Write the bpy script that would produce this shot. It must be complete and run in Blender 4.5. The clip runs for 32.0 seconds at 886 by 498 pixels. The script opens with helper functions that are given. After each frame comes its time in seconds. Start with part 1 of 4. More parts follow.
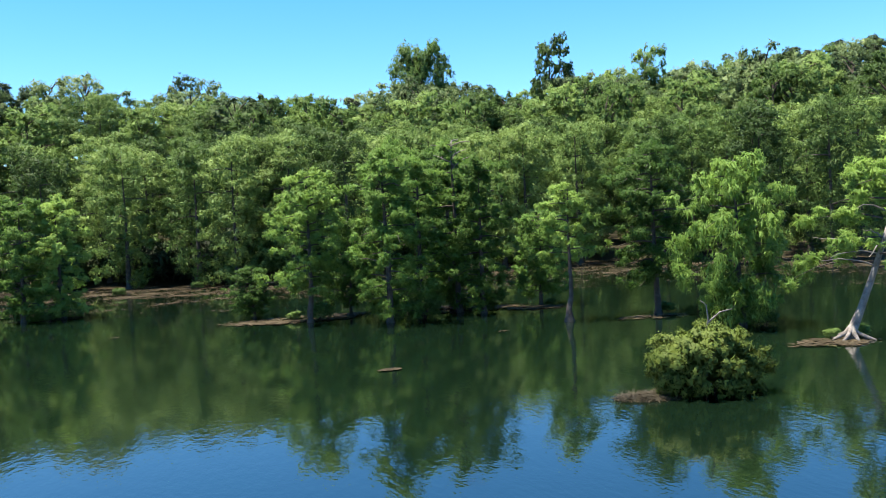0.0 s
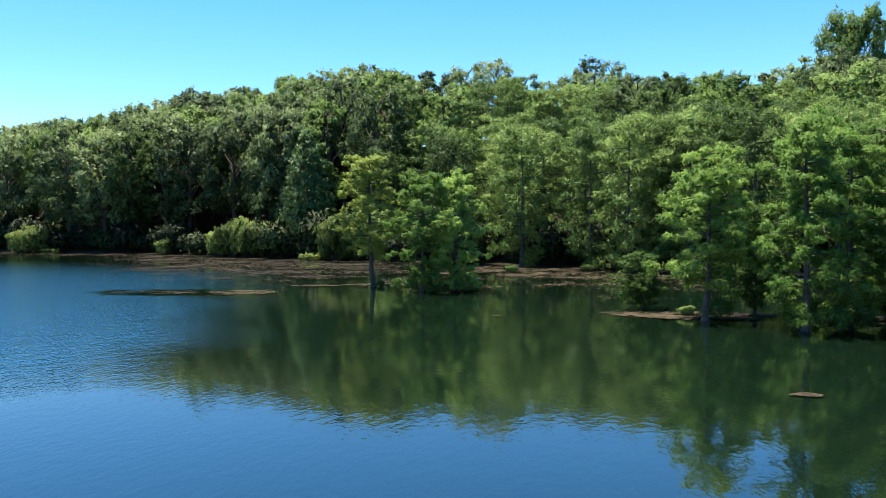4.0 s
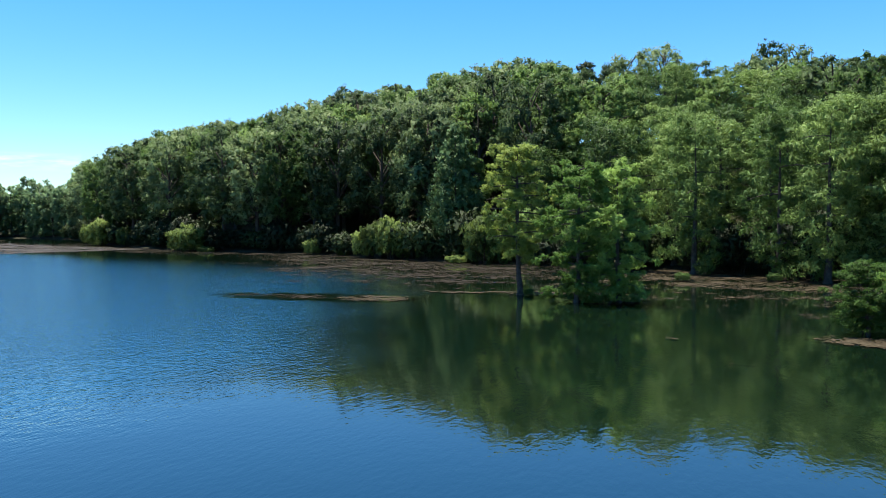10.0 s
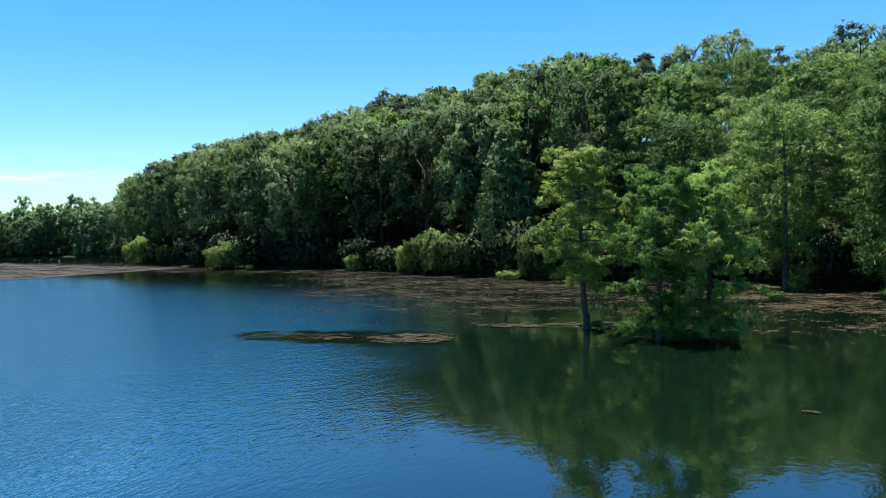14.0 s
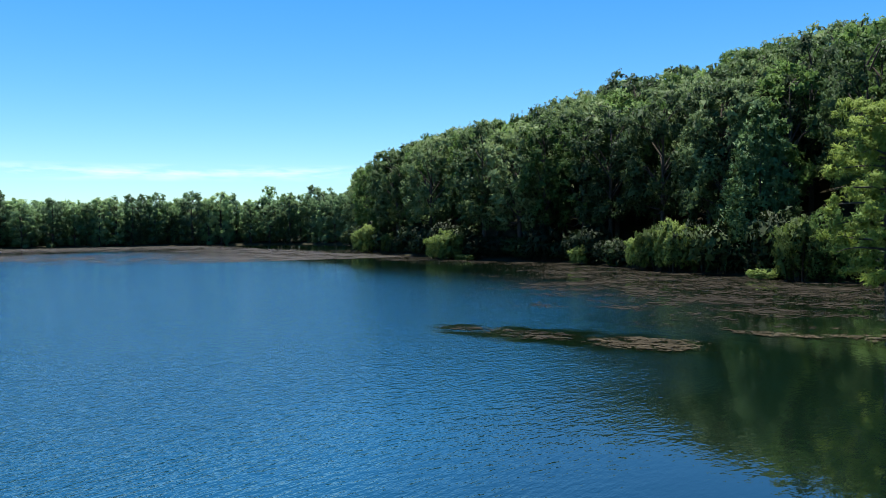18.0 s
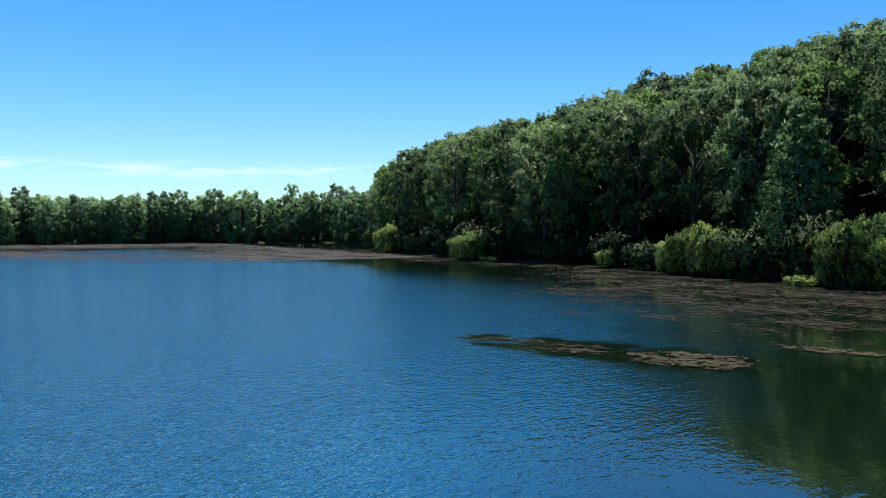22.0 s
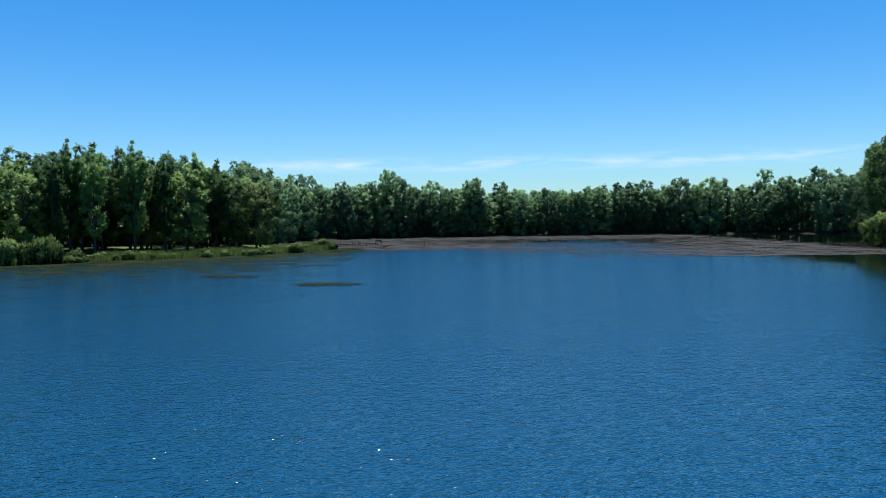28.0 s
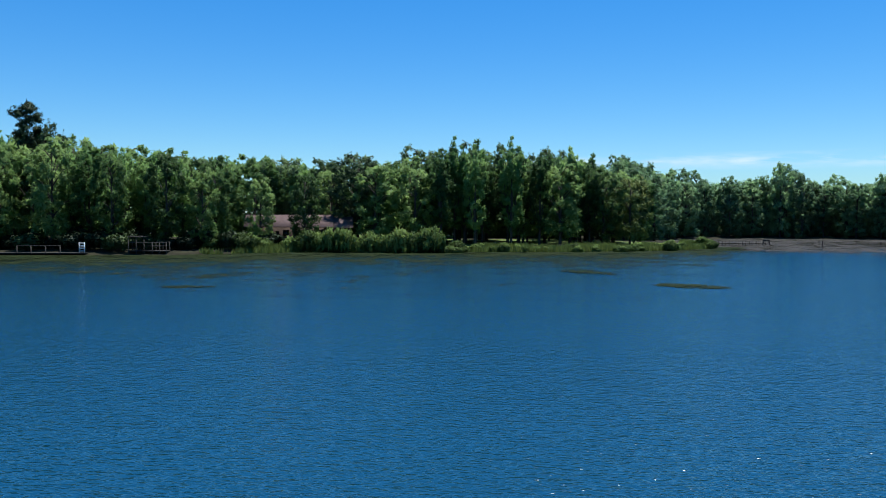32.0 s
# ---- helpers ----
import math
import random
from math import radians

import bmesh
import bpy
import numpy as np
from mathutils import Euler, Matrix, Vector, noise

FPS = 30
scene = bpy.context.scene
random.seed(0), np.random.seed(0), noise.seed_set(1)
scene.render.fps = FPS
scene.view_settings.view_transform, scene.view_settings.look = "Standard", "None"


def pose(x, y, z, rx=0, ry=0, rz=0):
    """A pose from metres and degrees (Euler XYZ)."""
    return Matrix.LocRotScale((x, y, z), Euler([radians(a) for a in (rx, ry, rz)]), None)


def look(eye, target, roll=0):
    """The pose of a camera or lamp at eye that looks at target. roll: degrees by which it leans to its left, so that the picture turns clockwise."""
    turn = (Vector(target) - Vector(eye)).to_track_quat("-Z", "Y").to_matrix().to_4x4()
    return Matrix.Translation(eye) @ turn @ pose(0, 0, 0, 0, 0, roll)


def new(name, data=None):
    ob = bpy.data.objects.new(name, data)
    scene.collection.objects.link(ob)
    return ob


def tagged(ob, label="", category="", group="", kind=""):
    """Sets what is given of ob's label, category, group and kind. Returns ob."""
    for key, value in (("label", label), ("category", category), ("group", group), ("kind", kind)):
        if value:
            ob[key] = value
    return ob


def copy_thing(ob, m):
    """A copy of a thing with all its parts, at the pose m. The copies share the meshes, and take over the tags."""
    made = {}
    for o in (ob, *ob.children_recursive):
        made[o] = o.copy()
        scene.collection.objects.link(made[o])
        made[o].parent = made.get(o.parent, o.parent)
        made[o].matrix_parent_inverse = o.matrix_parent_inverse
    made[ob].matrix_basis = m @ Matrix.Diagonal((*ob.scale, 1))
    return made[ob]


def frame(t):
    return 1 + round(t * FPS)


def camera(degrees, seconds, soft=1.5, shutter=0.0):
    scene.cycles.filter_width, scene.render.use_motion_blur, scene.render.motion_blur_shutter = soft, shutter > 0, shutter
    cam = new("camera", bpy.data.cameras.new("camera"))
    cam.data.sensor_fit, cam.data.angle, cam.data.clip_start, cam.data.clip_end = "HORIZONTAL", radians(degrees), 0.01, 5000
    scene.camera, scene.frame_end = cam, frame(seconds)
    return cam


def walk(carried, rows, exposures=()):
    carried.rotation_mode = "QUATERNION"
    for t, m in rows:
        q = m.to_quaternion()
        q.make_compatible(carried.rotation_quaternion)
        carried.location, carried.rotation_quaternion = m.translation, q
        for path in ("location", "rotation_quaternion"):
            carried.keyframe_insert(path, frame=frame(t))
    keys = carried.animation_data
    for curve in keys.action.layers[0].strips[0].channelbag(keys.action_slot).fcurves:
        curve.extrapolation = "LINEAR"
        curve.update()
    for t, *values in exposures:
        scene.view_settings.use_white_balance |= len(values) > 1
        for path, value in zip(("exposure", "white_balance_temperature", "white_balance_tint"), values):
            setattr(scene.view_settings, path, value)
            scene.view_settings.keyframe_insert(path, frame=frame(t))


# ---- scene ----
cam = camera(56.86, 32.0, soft=0.75)


def aim(x, y, z, yaw, pitch, roll):
    """A camera pose: metres, then degrees of turn to the left of +y, tilt upwards and lean."""
    turn = Matrix.Rotation(radians(yaw), 4, "Z") @ Matrix.Rotation(radians(90 + pitch), 4, "X") @ Matrix.Rotation(radians(roll), 4, "Z")
    return Matrix.Translation((x, y, z)) @ turn


# seconds, x, y, z, yaw, pitch, lean
PATH = [
    (0, -0.00, -0.00, 8.24, 0.00, -2.10, -3.05),
    (0.5, 0.13, 0.65, 8.18, 9.09, -2.14, -3.83),
    (1, 0.17, 1.27, 8.23, 15.04, -2.17, -3.30),
    (1.5, 0.15, 1.99, 8.21, 18.89, -2.18, -2.70),
    (2, 0.04, 2.74, 8.22, 21.59, -2.19, -2.50),
    (2.5, -0.05, 3.63, 8.24, 24.82, -2.26, -2.23),
    (3, -0.35, 4.59, 8.18, 25.43, -2.26, -1.13),
    (3.5, -0.73, 5.65, 8.04, 26.60, -2.27, -0.78),
    (5.5, -2.63, 9.49, 7.51, 27.75, -2.14, -0.23),
    (6, -3.03, 10.36, 7.49, 28.04, -2.14, -0.28),
    (6.5, -3.41, 11.28, 7.43, 28.34, -2.11, -0.28),
    (7, -3.73, 12.17, 7.38, 32.74, -2.02, -3.20),
    (7.5, -4.11, 12.86, 7.35, 34.99, -2.02, -1.57),
    (8, -4.55, 13.75, 7.31, 35.35, -1.99, -1.55),
    (8.5, -4.92, 14.63, 7.31, 36.28, -1.97, -0.35),
    (9, -5.48, 15.32, 7.32, 37.24, -1.96, -0.18),
    (9.5, -6.12, 16.21, 7.36, 37.66, -2.00, -0.11),
    (10, -6.89, 17.25, 7.39, 38.07, -1.97, -0.10),
    (10.5, -7.66, 18.38, 7.61, 38.49, -1.98, -0.05),
    (11, -8.58, 19.54, 7.95, 38.82, -1.98, 0.03),
    (11.5, -9.53, 20.91, 8.35, 39.15, -1.98, 0.01),
    (12, -10.50, 22.32, 8.62, 39.45, -1.95, 0.03),
    (12.5, -11.55, 23.84, 8.87, 39.76, -1.91, 0.08),
    (13, -12.59, 25.45, 8.99, 40.30, -1.79, -2.57),
    (13.5, -13.71, 26.68, 8.97, 40.61, -1.72, -1.99),
    (15.5, -18.07, 31.89, 8.56, 47.56, -1.63, -4.07),
    (16, -19.29, 33.12, 8.26, 49.35, -1.63, -4.19),
    (16.5, -20.53, 34.26, 7.91, 52.01, -1.64, -2.48),
    (17, -21.73, 35.16, 7.63, 54.64, -1.66, -2.72),
    (17.5, -22.72, 35.82, 7.46, 57.26, -1.68, -3.08),
    (18, -23.88, 36.60, 7.38, 57.56, -1.54, -0.52),
    (18.5, -24.82, 37.19, 7.30, 57.80, -1.56, -0.46),
    (19, -25.23, 37.44, 7.30, 58.04, -1.60, -0.41),
    (19.5, -25.31, 37.49, 7.41, 58.22, -1.62, -0.35),
    (20, -25.44, 37.57, 7.39, 58.38, -1.57, -0.18),
    (20.5, -25.53, 37.61, 7.41, 58.57, -1.57, -0.10),
    (21, -25.61, 37.59, 7.49, 58.74, -1.61, -0.08),
    (21.5, -25.99, 37.67, 7.62, 58.89, -1.67, 0.07),
    (22, -26.98, 38.03, 7.72, 59.06, -1.60, 0.01),
    (22.5, -28.22, 38.45, 7.76, 59.25, -1.61, -0.05),
    (23, -29.78, 39.13, 7.75, 59.41, -1.63, -0.08),
    (23.5, -31.40, 39.93, 7.69, 59.58, -1.64, -0.09),
    (24, -32.94, 40.68, 7.63, 59.72, -1.65, -0.08),
    (24.5, -34.32, 41.36, 7.76, 59.87, -1.65, -0.18),
    (26.5, -37.02, 44.75, 8.06, 73.31, -1.80, -3.88),
    (27, -37.69, 45.14, 8.09, 79.53, -1.91, -2.97),
    (27.5, -38.34, 46.28, 8.10, 85.89, -2.00, -2.82),
    (28, -38.67, 47.12, 8.11, 91.69, -2.12, -0.75),
    (28.5, -39.67, 47.74, 8.00, 96.54, -2.09, -1.34),
    (29, -40.70, 48.01, 7.96, 101.21, -2.13, -1.27),
    (29.5, -41.51, 48.51, 7.84, 105.66, -2.16, -0.81),
    (30, -42.20, 48.94, 7.78, 109.33, -2.20, -0.59),
    (30.5, -42.84, 48.48, 7.79, 113.49, -2.24, -0.51),
    (31, -44.28, 49.23, 7.76, 117.51, -2.26, 0.00),
    (31.5, -45.06, 48.96, 7.79, 118.78, -2.28, 0.87),
    (32, -46.01, 48.78, 7.81, 118.32, -2.24, 0.23),
]
walk(cam, [(row[0], aim(*row[1:])) for row in PATH], exposures=[(0.0, 1.45, 7100, 15), (6.0, 1.37, 7100, 15), (7.0, 1.45, 7050, 14), (8.0, 1.07, 6750, 13), (9.0, 1.05, 6750, 13), (13.0, 0.98, 6600, 11), (19.0, 0.65, 6450, 10), (24.0, 0.57, 6300, 10), (28.0, 0.25, 5850, 8), (32.0, 0.26, 5850, 8)])

# ---- world and sun ----
SUN_YAW, SUN_UP = 86.0, 74.0
world = bpy.data.worlds.new("sky")
scene.world = world
world.use_nodes = True
wt = world.node_tree
sky = wt.nodes.new("ShaderNodeTexSky")
sky.sky_type = "NISHITA"
sky.sun_disc = False
sky.sun_elevation = radians(SUN_UP)
sky.sun_rotation = radians(-SUN_YAW)
sky.air_density, sky.dust_density, sky.ozone_density = 1.0, 0.1, 2.5
back = wt.nodes["Background"]
back.inputs["Strength"].default_value = 0.142
vivid = wt.nodes.new("ShaderNodeHueSaturation")
vivid.inputs["Saturation"].default_value = 1.6
even = wt.nodes.new("ShaderNodeGamma")
even.inputs["Gamma"].default_value = 0.78
wt.links.new(sky.outputs[0], even.inputs["Color"])
wt.links.new(even.outputs[0], vivid.inputs["Color"])
cool = wt.nodes.new("ShaderNodeMix")
cool.data_type, cool.blend_type = "RGBA", "MULTIPLY"
cool.inputs["Factor"].default_value = 1.0
cool.inputs[7].default_value = (0.7, 0.945, 1.13, 1)
wt.links.new(vivid.outputs[0], cool.inputs[6])
wt.links.new(cool.outputs[2], back.inputs[0])
sun = new("sun", bpy.data.lights.new("sun", "SUN"))
sun.data.energy, sun.data.angle, sun.data.color = 5.0, radians(0.53), (1.0, 0.955, 0.87)
sy, su = radians(SUN_YAW), radians(SUN_UP)
sun.matrix_basis = look((-math.sin(sy) * math.cos(su) * 300, math.cos(sy) * math.cos(su) * 300, math.sin(su) * 300), (0, 0, 0))


# ---- materials ----
def material(name, rough=0.8, metal=0.0):
    m = bpy.data.materials.new(name)
    m.use_nodes = True
    b = m.node_tree.nodes["Principled BSDF"]
    b.inputs["Roughness"].default_value, b.inputs["Metallic"].default_value = rough, metal
    return m, m.node_tree, b


def node(nt, kind, **values):
    n = nt.nodes.new(kind)
    for key, value in values.items():
        n.inputs[key.replace("_", " ")].default_value = value
    return n


def ramp(nt, fac, stops):
    r = nt.nodes.new("ShaderNodeValToRGB")
    e = r.color_ramp.elements
    while len(e) < len(stops):
        e.new(0.5)
    for el, (p, c) in zip(e, stops):
        el.position, el.color = p, (*c, 1)
    nt.links.new(fac, r.inputs[0])
    return r.outputs[0]


def bumped(nt, b, height, strength, distance):
    n = node(nt, "ShaderNodeBump", Strength=strength, Distance=distance)
    nt.links.new(height, n.inputs["Height"])
    nt.links.new(n.outputs[0], b.inputs["Normal"])


def world_noise(nt, scale, detail=4, rough=0.6, stretch=None):
    g = nt.nodes.new("ShaderNodeNewGeometry")
    n = node(nt, "ShaderNodeTexNoise", Scale=scale, Detail=detail, Roughness=rough)
    if stretch:
        k = nt.nodes.new("ShaderNodeVectorMath")
        k.operation = "MULTIPLY"
        k.inputs[1].default_value = stretch
        nt.links.new(g.outputs["Position"], k.inputs[0])
        nt.links.new(k.outputs[0], n.inputs["Vector"])
    else:
        nt.links.new(g.outputs["Position"], n.inputs["Vector"])
    return n.outputs[0]


def maths(nt, op, a, b):
    n = nt.nodes.new("ShaderNodeMath")
    n.operation = op
    for i, v in enumerate((a, b)):
        if isinstance(v, (int, float)):
            n.inputs[i].default_value = v
        else:
            nt.links.new(v, n.inputs[i])
    return n.outputs[0]


def rough_surface(name, dark, mid, light, scale, rough=0.85, bump=0.4, distance=0.03, fine=9.0, gloss=0.2):
    m, nt, b = material(name, rough)
    big, small = world_noise(nt, scale, 5), world_noise(nt, scale * fine, 5)
    mix = maths(nt, "ADD", maths(nt, "MULTIPLY", big, 0.55), maths(nt, "MULTIPLY", small, 0.45))
    nt.links.new(ramp(nt, mix, [(0.32, dark), (0.5, mid), (0.68, light)]), b.inputs["Base Color"])
    bumped(nt, b, small, bump, distance)
    b.inputs["Specular IOR Level"].default_value = gloss
    return m


def foliage(name, dark, mid, light, clear=0.35, rough=0.62, through_gain=1.0):
    """Leaves: colour by tree, by patch of the crown and by leaf; some light passes through."""
    m, nt, b = material(name, rough)
    info, geo = nt.nodes.new("ShaderNodeObjectInfo"), nt.nodes.new("ShaderNodeNewGeometry")
    patch = world_noise(nt, 0.45, 3)
    mix = maths(nt, "ADD", maths(nt, "MULTIPLY", info.outputs["Random"], 0.6), maths(nt, "MULTIPLY", geo.outputs["Random Per Island"], 0.16))
    mix = maths(nt, "ADD", mix, maths(nt, "MULTIPLY", patch, 0.24))
    col = ramp(nt, mix, [(0.18, tuple(0.75 * c for c in dark)), (0.5, mid), (0.82, tuple(1.15 * c for c in light))])
    nt.links.new(col, b.inputs["Base Color"])
    b.inputs["Specular IOR Level"].default_value = 0.2
    t = nt.nodes.new("ShaderNodeBsdfTranslucent")
    lit = node(nt, "ShaderNodeHueSaturation", Value=through_gain)
    nt.links.new(col, lit.inputs["Color"])
    nt.links.new(lit.outputs[0], t.inputs[0])
    mx = nt.nodes.new("ShaderNodeMixShader")
    mx.inputs[0].default_value = clear
    out = nt.nodes["Material Output"]
    nt.links.new(b.outputs[0], mx.inputs[1])
    nt.links.new(t.outputs[0], mx.inputs[2])
    nt.links.new(mx.outputs[0], out.inputs[0])
    return m


LEAF_CYPRESS = foliage("cypress_leaves", (0.04, 0.09, 0.022), (0.097, 0.178, 0.042), (0.172, 0.262, 0.07), 0.33)
LEAF_YELLOW = foliage("yellowing_cypress_leaves", (0.08, 0.135, 0.022), (0.14, 0.21, 0.036), (0.205, 0.28, 0.055), 0.4)
LEAF_OAK = foliage("oak_leaves", (0.05, 0.092, 0.036), (0.108, 0.172, 0.062), (0.205, 0.28, 0.115), 0.38)
LEAF_GUM = foliage("sweetgum_leaves", (0.05, 0.105, 0.026), (0.118, 0.21, 0.052), (0.195, 0.3, 0.082), 0.42)
LEAF_BRIGHT = foliage("bright_cypress_leaves", (0.055, 0.13, 0.024), (0.12, 0.235, 0.045), (0.2, 0.32, 0.068), 0.42, through_gain=1.15)
LEAF_BUSH = foliage("yellow_green_bush_leaves", (0.05, 0.085, 0.017), (0.105, 0.155, 0.03), (0.17, 0.225, 0.046), 0.35)
# canopy shade is painted into this near-black leaf colour
LEAF_PAINTED_SHADE = foliage("undergrowth_leaves_shade_painted", (0.012, 0.026, 0.008), (0.025, 0.045, 0.012), (0.05, 0.08, 0.02), 0.1)
LEAF_CEDAR = foliage("cedar_needles", (0.032, 0.072, 0.026), (0.068, 0.135, 0.046), (0.115, 0.195, 0.07), 0.25)
# paler, bluer and more translucent: distance haze put into the leaf colour
LEAF_FAR_HAZED = foliage("far_shore_leaves_haze_painted", (0.095, 0.165, 0.078), (0.165, 0.262, 0.12), (0.25, 0.35, 0.155), 0.5, through_gain=1.6)
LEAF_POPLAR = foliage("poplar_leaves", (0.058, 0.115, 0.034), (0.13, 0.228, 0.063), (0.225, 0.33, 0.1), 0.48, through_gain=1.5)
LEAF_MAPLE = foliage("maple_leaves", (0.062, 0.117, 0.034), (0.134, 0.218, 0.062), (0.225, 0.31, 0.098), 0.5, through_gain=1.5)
LEAF_PINE = foliage("pine_needles", (0.02, 0.036, 0.014), (0.032, 0.055, 0.02), (0.055, 0.085, 0.03), 0.1)
LEAF_SHRUB = foliage("shrub_leaves", (0.07, 0.115, 0.028), (0.13, 0.195, 0.046), (0.21, 0.285, 0.074), 0.42)
LEAF_PALE = foliage("pale_green_leaves", (0.13, 0.17, 0.045), (0.2, 0.25, 0.07), (0.27, 0.32, 0.1), 0.35)
GRASS = foliage("bank_grass", (0.09, 0.13, 0.026), (0.145, 0.195, 0.042), (0.21, 0.25, 0.07), 0.45)
BARK_GREY = rough_surface("weathered_grey_bark", (0.026, 0.022, 0.017), (0.06, 0.052, 0.043), (0.13, 0.117, 0.1), 3.0, 0.9, 0.7, 0.05)
BARK_DARK = rough_surface("dark_brown_bark", (0.025, 0.02, 0.016), (0.06, 0.047, 0.037), (0.12, 0.1, 0.08), 3.0, 0.9, 0.7, 0.05)
BARK_PALE = rough_surface("pale_peeling_cypress_bark", (0.06, 0.052, 0.043), (0.19, 0.17, 0.145), (0.4, 0.37, 0.33), 2.2, 0.85, 0.9, 0.05)
DEADWOOD = rough_surface("bleached_dead_wood", (0.11, 0.095, 0.08), (0.21, 0.185, 0.16), (0.33, 0.3, 0.26), 4.0, 0.85, 0.5, 0.02)
SOIL = rough_surface("leaf_litter_and_soil", (0.01, 0.009, 0.005), (0.025, 0.022, 0.01), (0.05, 0.048, 0.02), 0.25, 0.95, 0.8, 0.1)
WOOD_GREY = rough_surface("weathered_grey_timber", (0.05, 0.043, 0.036), (0.1, 0.09, 0.078), (0.19, 0.175, 0.15), 2.5, 0.85, 0.5, 0.02)
# the grey timber again, with shade of the bank trees painted in
WOOD_SHADED = rough_surface("timber_shade_painted", (0.02, 0.017, 0.014), (0.045, 0.039, 0.033), (0.09, 0.08, 0.068), 2.5, 0.85, 0.5, 0.02)
ROOF = rough_surface("brown_red_shingles", (0.075, 0.048, 0.042), (0.12, 0.078, 0.07), (0.17, 0.115, 0.105), 0.8, 0.85, 0.5, 0.03)
WALL = rough_surface("dark_brown_timber_siding", (0.04, 0.026, 0.02), (0.065, 0.042, 0.032), (0.1, 0.066, 0.05), 0.8, 0.8, 0.4, 0.02)
WHITE = rough_surface("white_painted_board", (0.62, 0.62, 0.6), (0.74, 0.74, 0.72), (0.82, 0.82, 0.8), 1.5, 0.6, 0.2, 0.01)


def water_material():
    m, nt, b = material("pond_water", 0.07)
    b.inputs["IOR"].default_value = 1.65
    b.inputs["Specular IOR Level"].default_value = 1.0
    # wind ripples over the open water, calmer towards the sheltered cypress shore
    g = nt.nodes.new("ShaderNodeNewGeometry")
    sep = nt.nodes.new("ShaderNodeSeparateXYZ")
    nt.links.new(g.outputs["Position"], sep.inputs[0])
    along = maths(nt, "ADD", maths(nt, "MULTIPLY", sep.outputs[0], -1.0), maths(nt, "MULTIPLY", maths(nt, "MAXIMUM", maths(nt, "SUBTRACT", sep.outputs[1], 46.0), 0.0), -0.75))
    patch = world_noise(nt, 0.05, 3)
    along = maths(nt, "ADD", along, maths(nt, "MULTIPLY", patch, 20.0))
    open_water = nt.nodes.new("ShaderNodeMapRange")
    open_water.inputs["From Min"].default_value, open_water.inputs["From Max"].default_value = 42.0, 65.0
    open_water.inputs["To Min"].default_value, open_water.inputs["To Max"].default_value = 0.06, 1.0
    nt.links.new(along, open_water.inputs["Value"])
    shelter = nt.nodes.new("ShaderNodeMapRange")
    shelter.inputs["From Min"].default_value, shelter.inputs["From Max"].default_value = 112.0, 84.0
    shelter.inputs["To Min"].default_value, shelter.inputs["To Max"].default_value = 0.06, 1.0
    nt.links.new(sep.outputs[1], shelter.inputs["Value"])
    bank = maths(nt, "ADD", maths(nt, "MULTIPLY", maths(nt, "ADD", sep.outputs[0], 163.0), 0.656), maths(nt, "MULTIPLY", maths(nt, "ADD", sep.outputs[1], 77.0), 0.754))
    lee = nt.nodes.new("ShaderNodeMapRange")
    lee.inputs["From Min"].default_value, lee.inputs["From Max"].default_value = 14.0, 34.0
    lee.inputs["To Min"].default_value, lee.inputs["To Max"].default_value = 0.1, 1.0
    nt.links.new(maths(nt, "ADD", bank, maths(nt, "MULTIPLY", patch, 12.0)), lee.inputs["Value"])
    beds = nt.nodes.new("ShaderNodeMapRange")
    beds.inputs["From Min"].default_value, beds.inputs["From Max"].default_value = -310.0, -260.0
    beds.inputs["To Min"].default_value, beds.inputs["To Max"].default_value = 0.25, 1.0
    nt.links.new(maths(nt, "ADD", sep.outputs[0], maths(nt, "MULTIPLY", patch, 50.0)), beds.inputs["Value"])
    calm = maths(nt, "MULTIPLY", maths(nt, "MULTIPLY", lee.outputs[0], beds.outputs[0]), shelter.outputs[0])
    # a bed of weed just under the surface, calm and brown, with a ragged rim
    u = maths(nt, "ADD", maths(nt, "MULTIPLY", maths(nt, "ADD", sep.outputs[0], 64.5), 0.95), maths(nt, "MULTIPLY", maths(nt, "ADD", sep.outputs[1], -72.5), 0.31))
    v = maths(nt, "ADD", maths(nt, "MULTIPLY", maths(nt, "ADD", sep.outputs[0], 64.5), -0.31), maths(nt, "MULTIPLY", maths(nt, "ADD", sep.outputs[1], -72.5), 0.95))
    ring = maths(nt, "ADD", maths(nt, "POWER", maths(nt, "ABSOLUTE", maths(nt, "DIVIDE", u, 12.0), 0), 2.0), maths(nt, "POWER", maths(nt, "ABSOLUTE", maths(nt, "DIVIDE", v, 4.0), 0), 2.0))
    ring = maths(nt, "ADD", ring, maths(nt, "MULTIPLY", maths(nt, "SUBTRACT", world_noise(nt, 0.3, 5), 0.5), 4.2))
    sunken = nt.nodes.new("ShaderNodeMapRange")
    sunken.inputs["From Min"].default_value, sunken.inputs["From Max"].default_value = 0.45, 1.5
    sunken.inputs["To Min"].default_value, sunken.inputs["To Max"].default_value = 0.07, 1.0
    nt.links.new(ring, sunken.inputs["Value"])
    calm = maths(nt, "MULTIPLY", calm, sunken.outputs[0])
    # olive in the shallows under the trees, sky reflection painted blue-green over the middle
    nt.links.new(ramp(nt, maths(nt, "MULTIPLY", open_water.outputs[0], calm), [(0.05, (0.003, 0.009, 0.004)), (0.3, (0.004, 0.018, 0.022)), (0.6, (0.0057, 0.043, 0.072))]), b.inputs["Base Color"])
    blur = nt.nodes.new("ShaderNodeMapRange")
    blur.inputs["To Min"].default_value, blur.inputs["To Max"].default_value = 0.02, 0.11
    nt.links.new(maths(nt, "MULTIPLY", open_water.outputs[0], calm), blur.inputs["Value"])
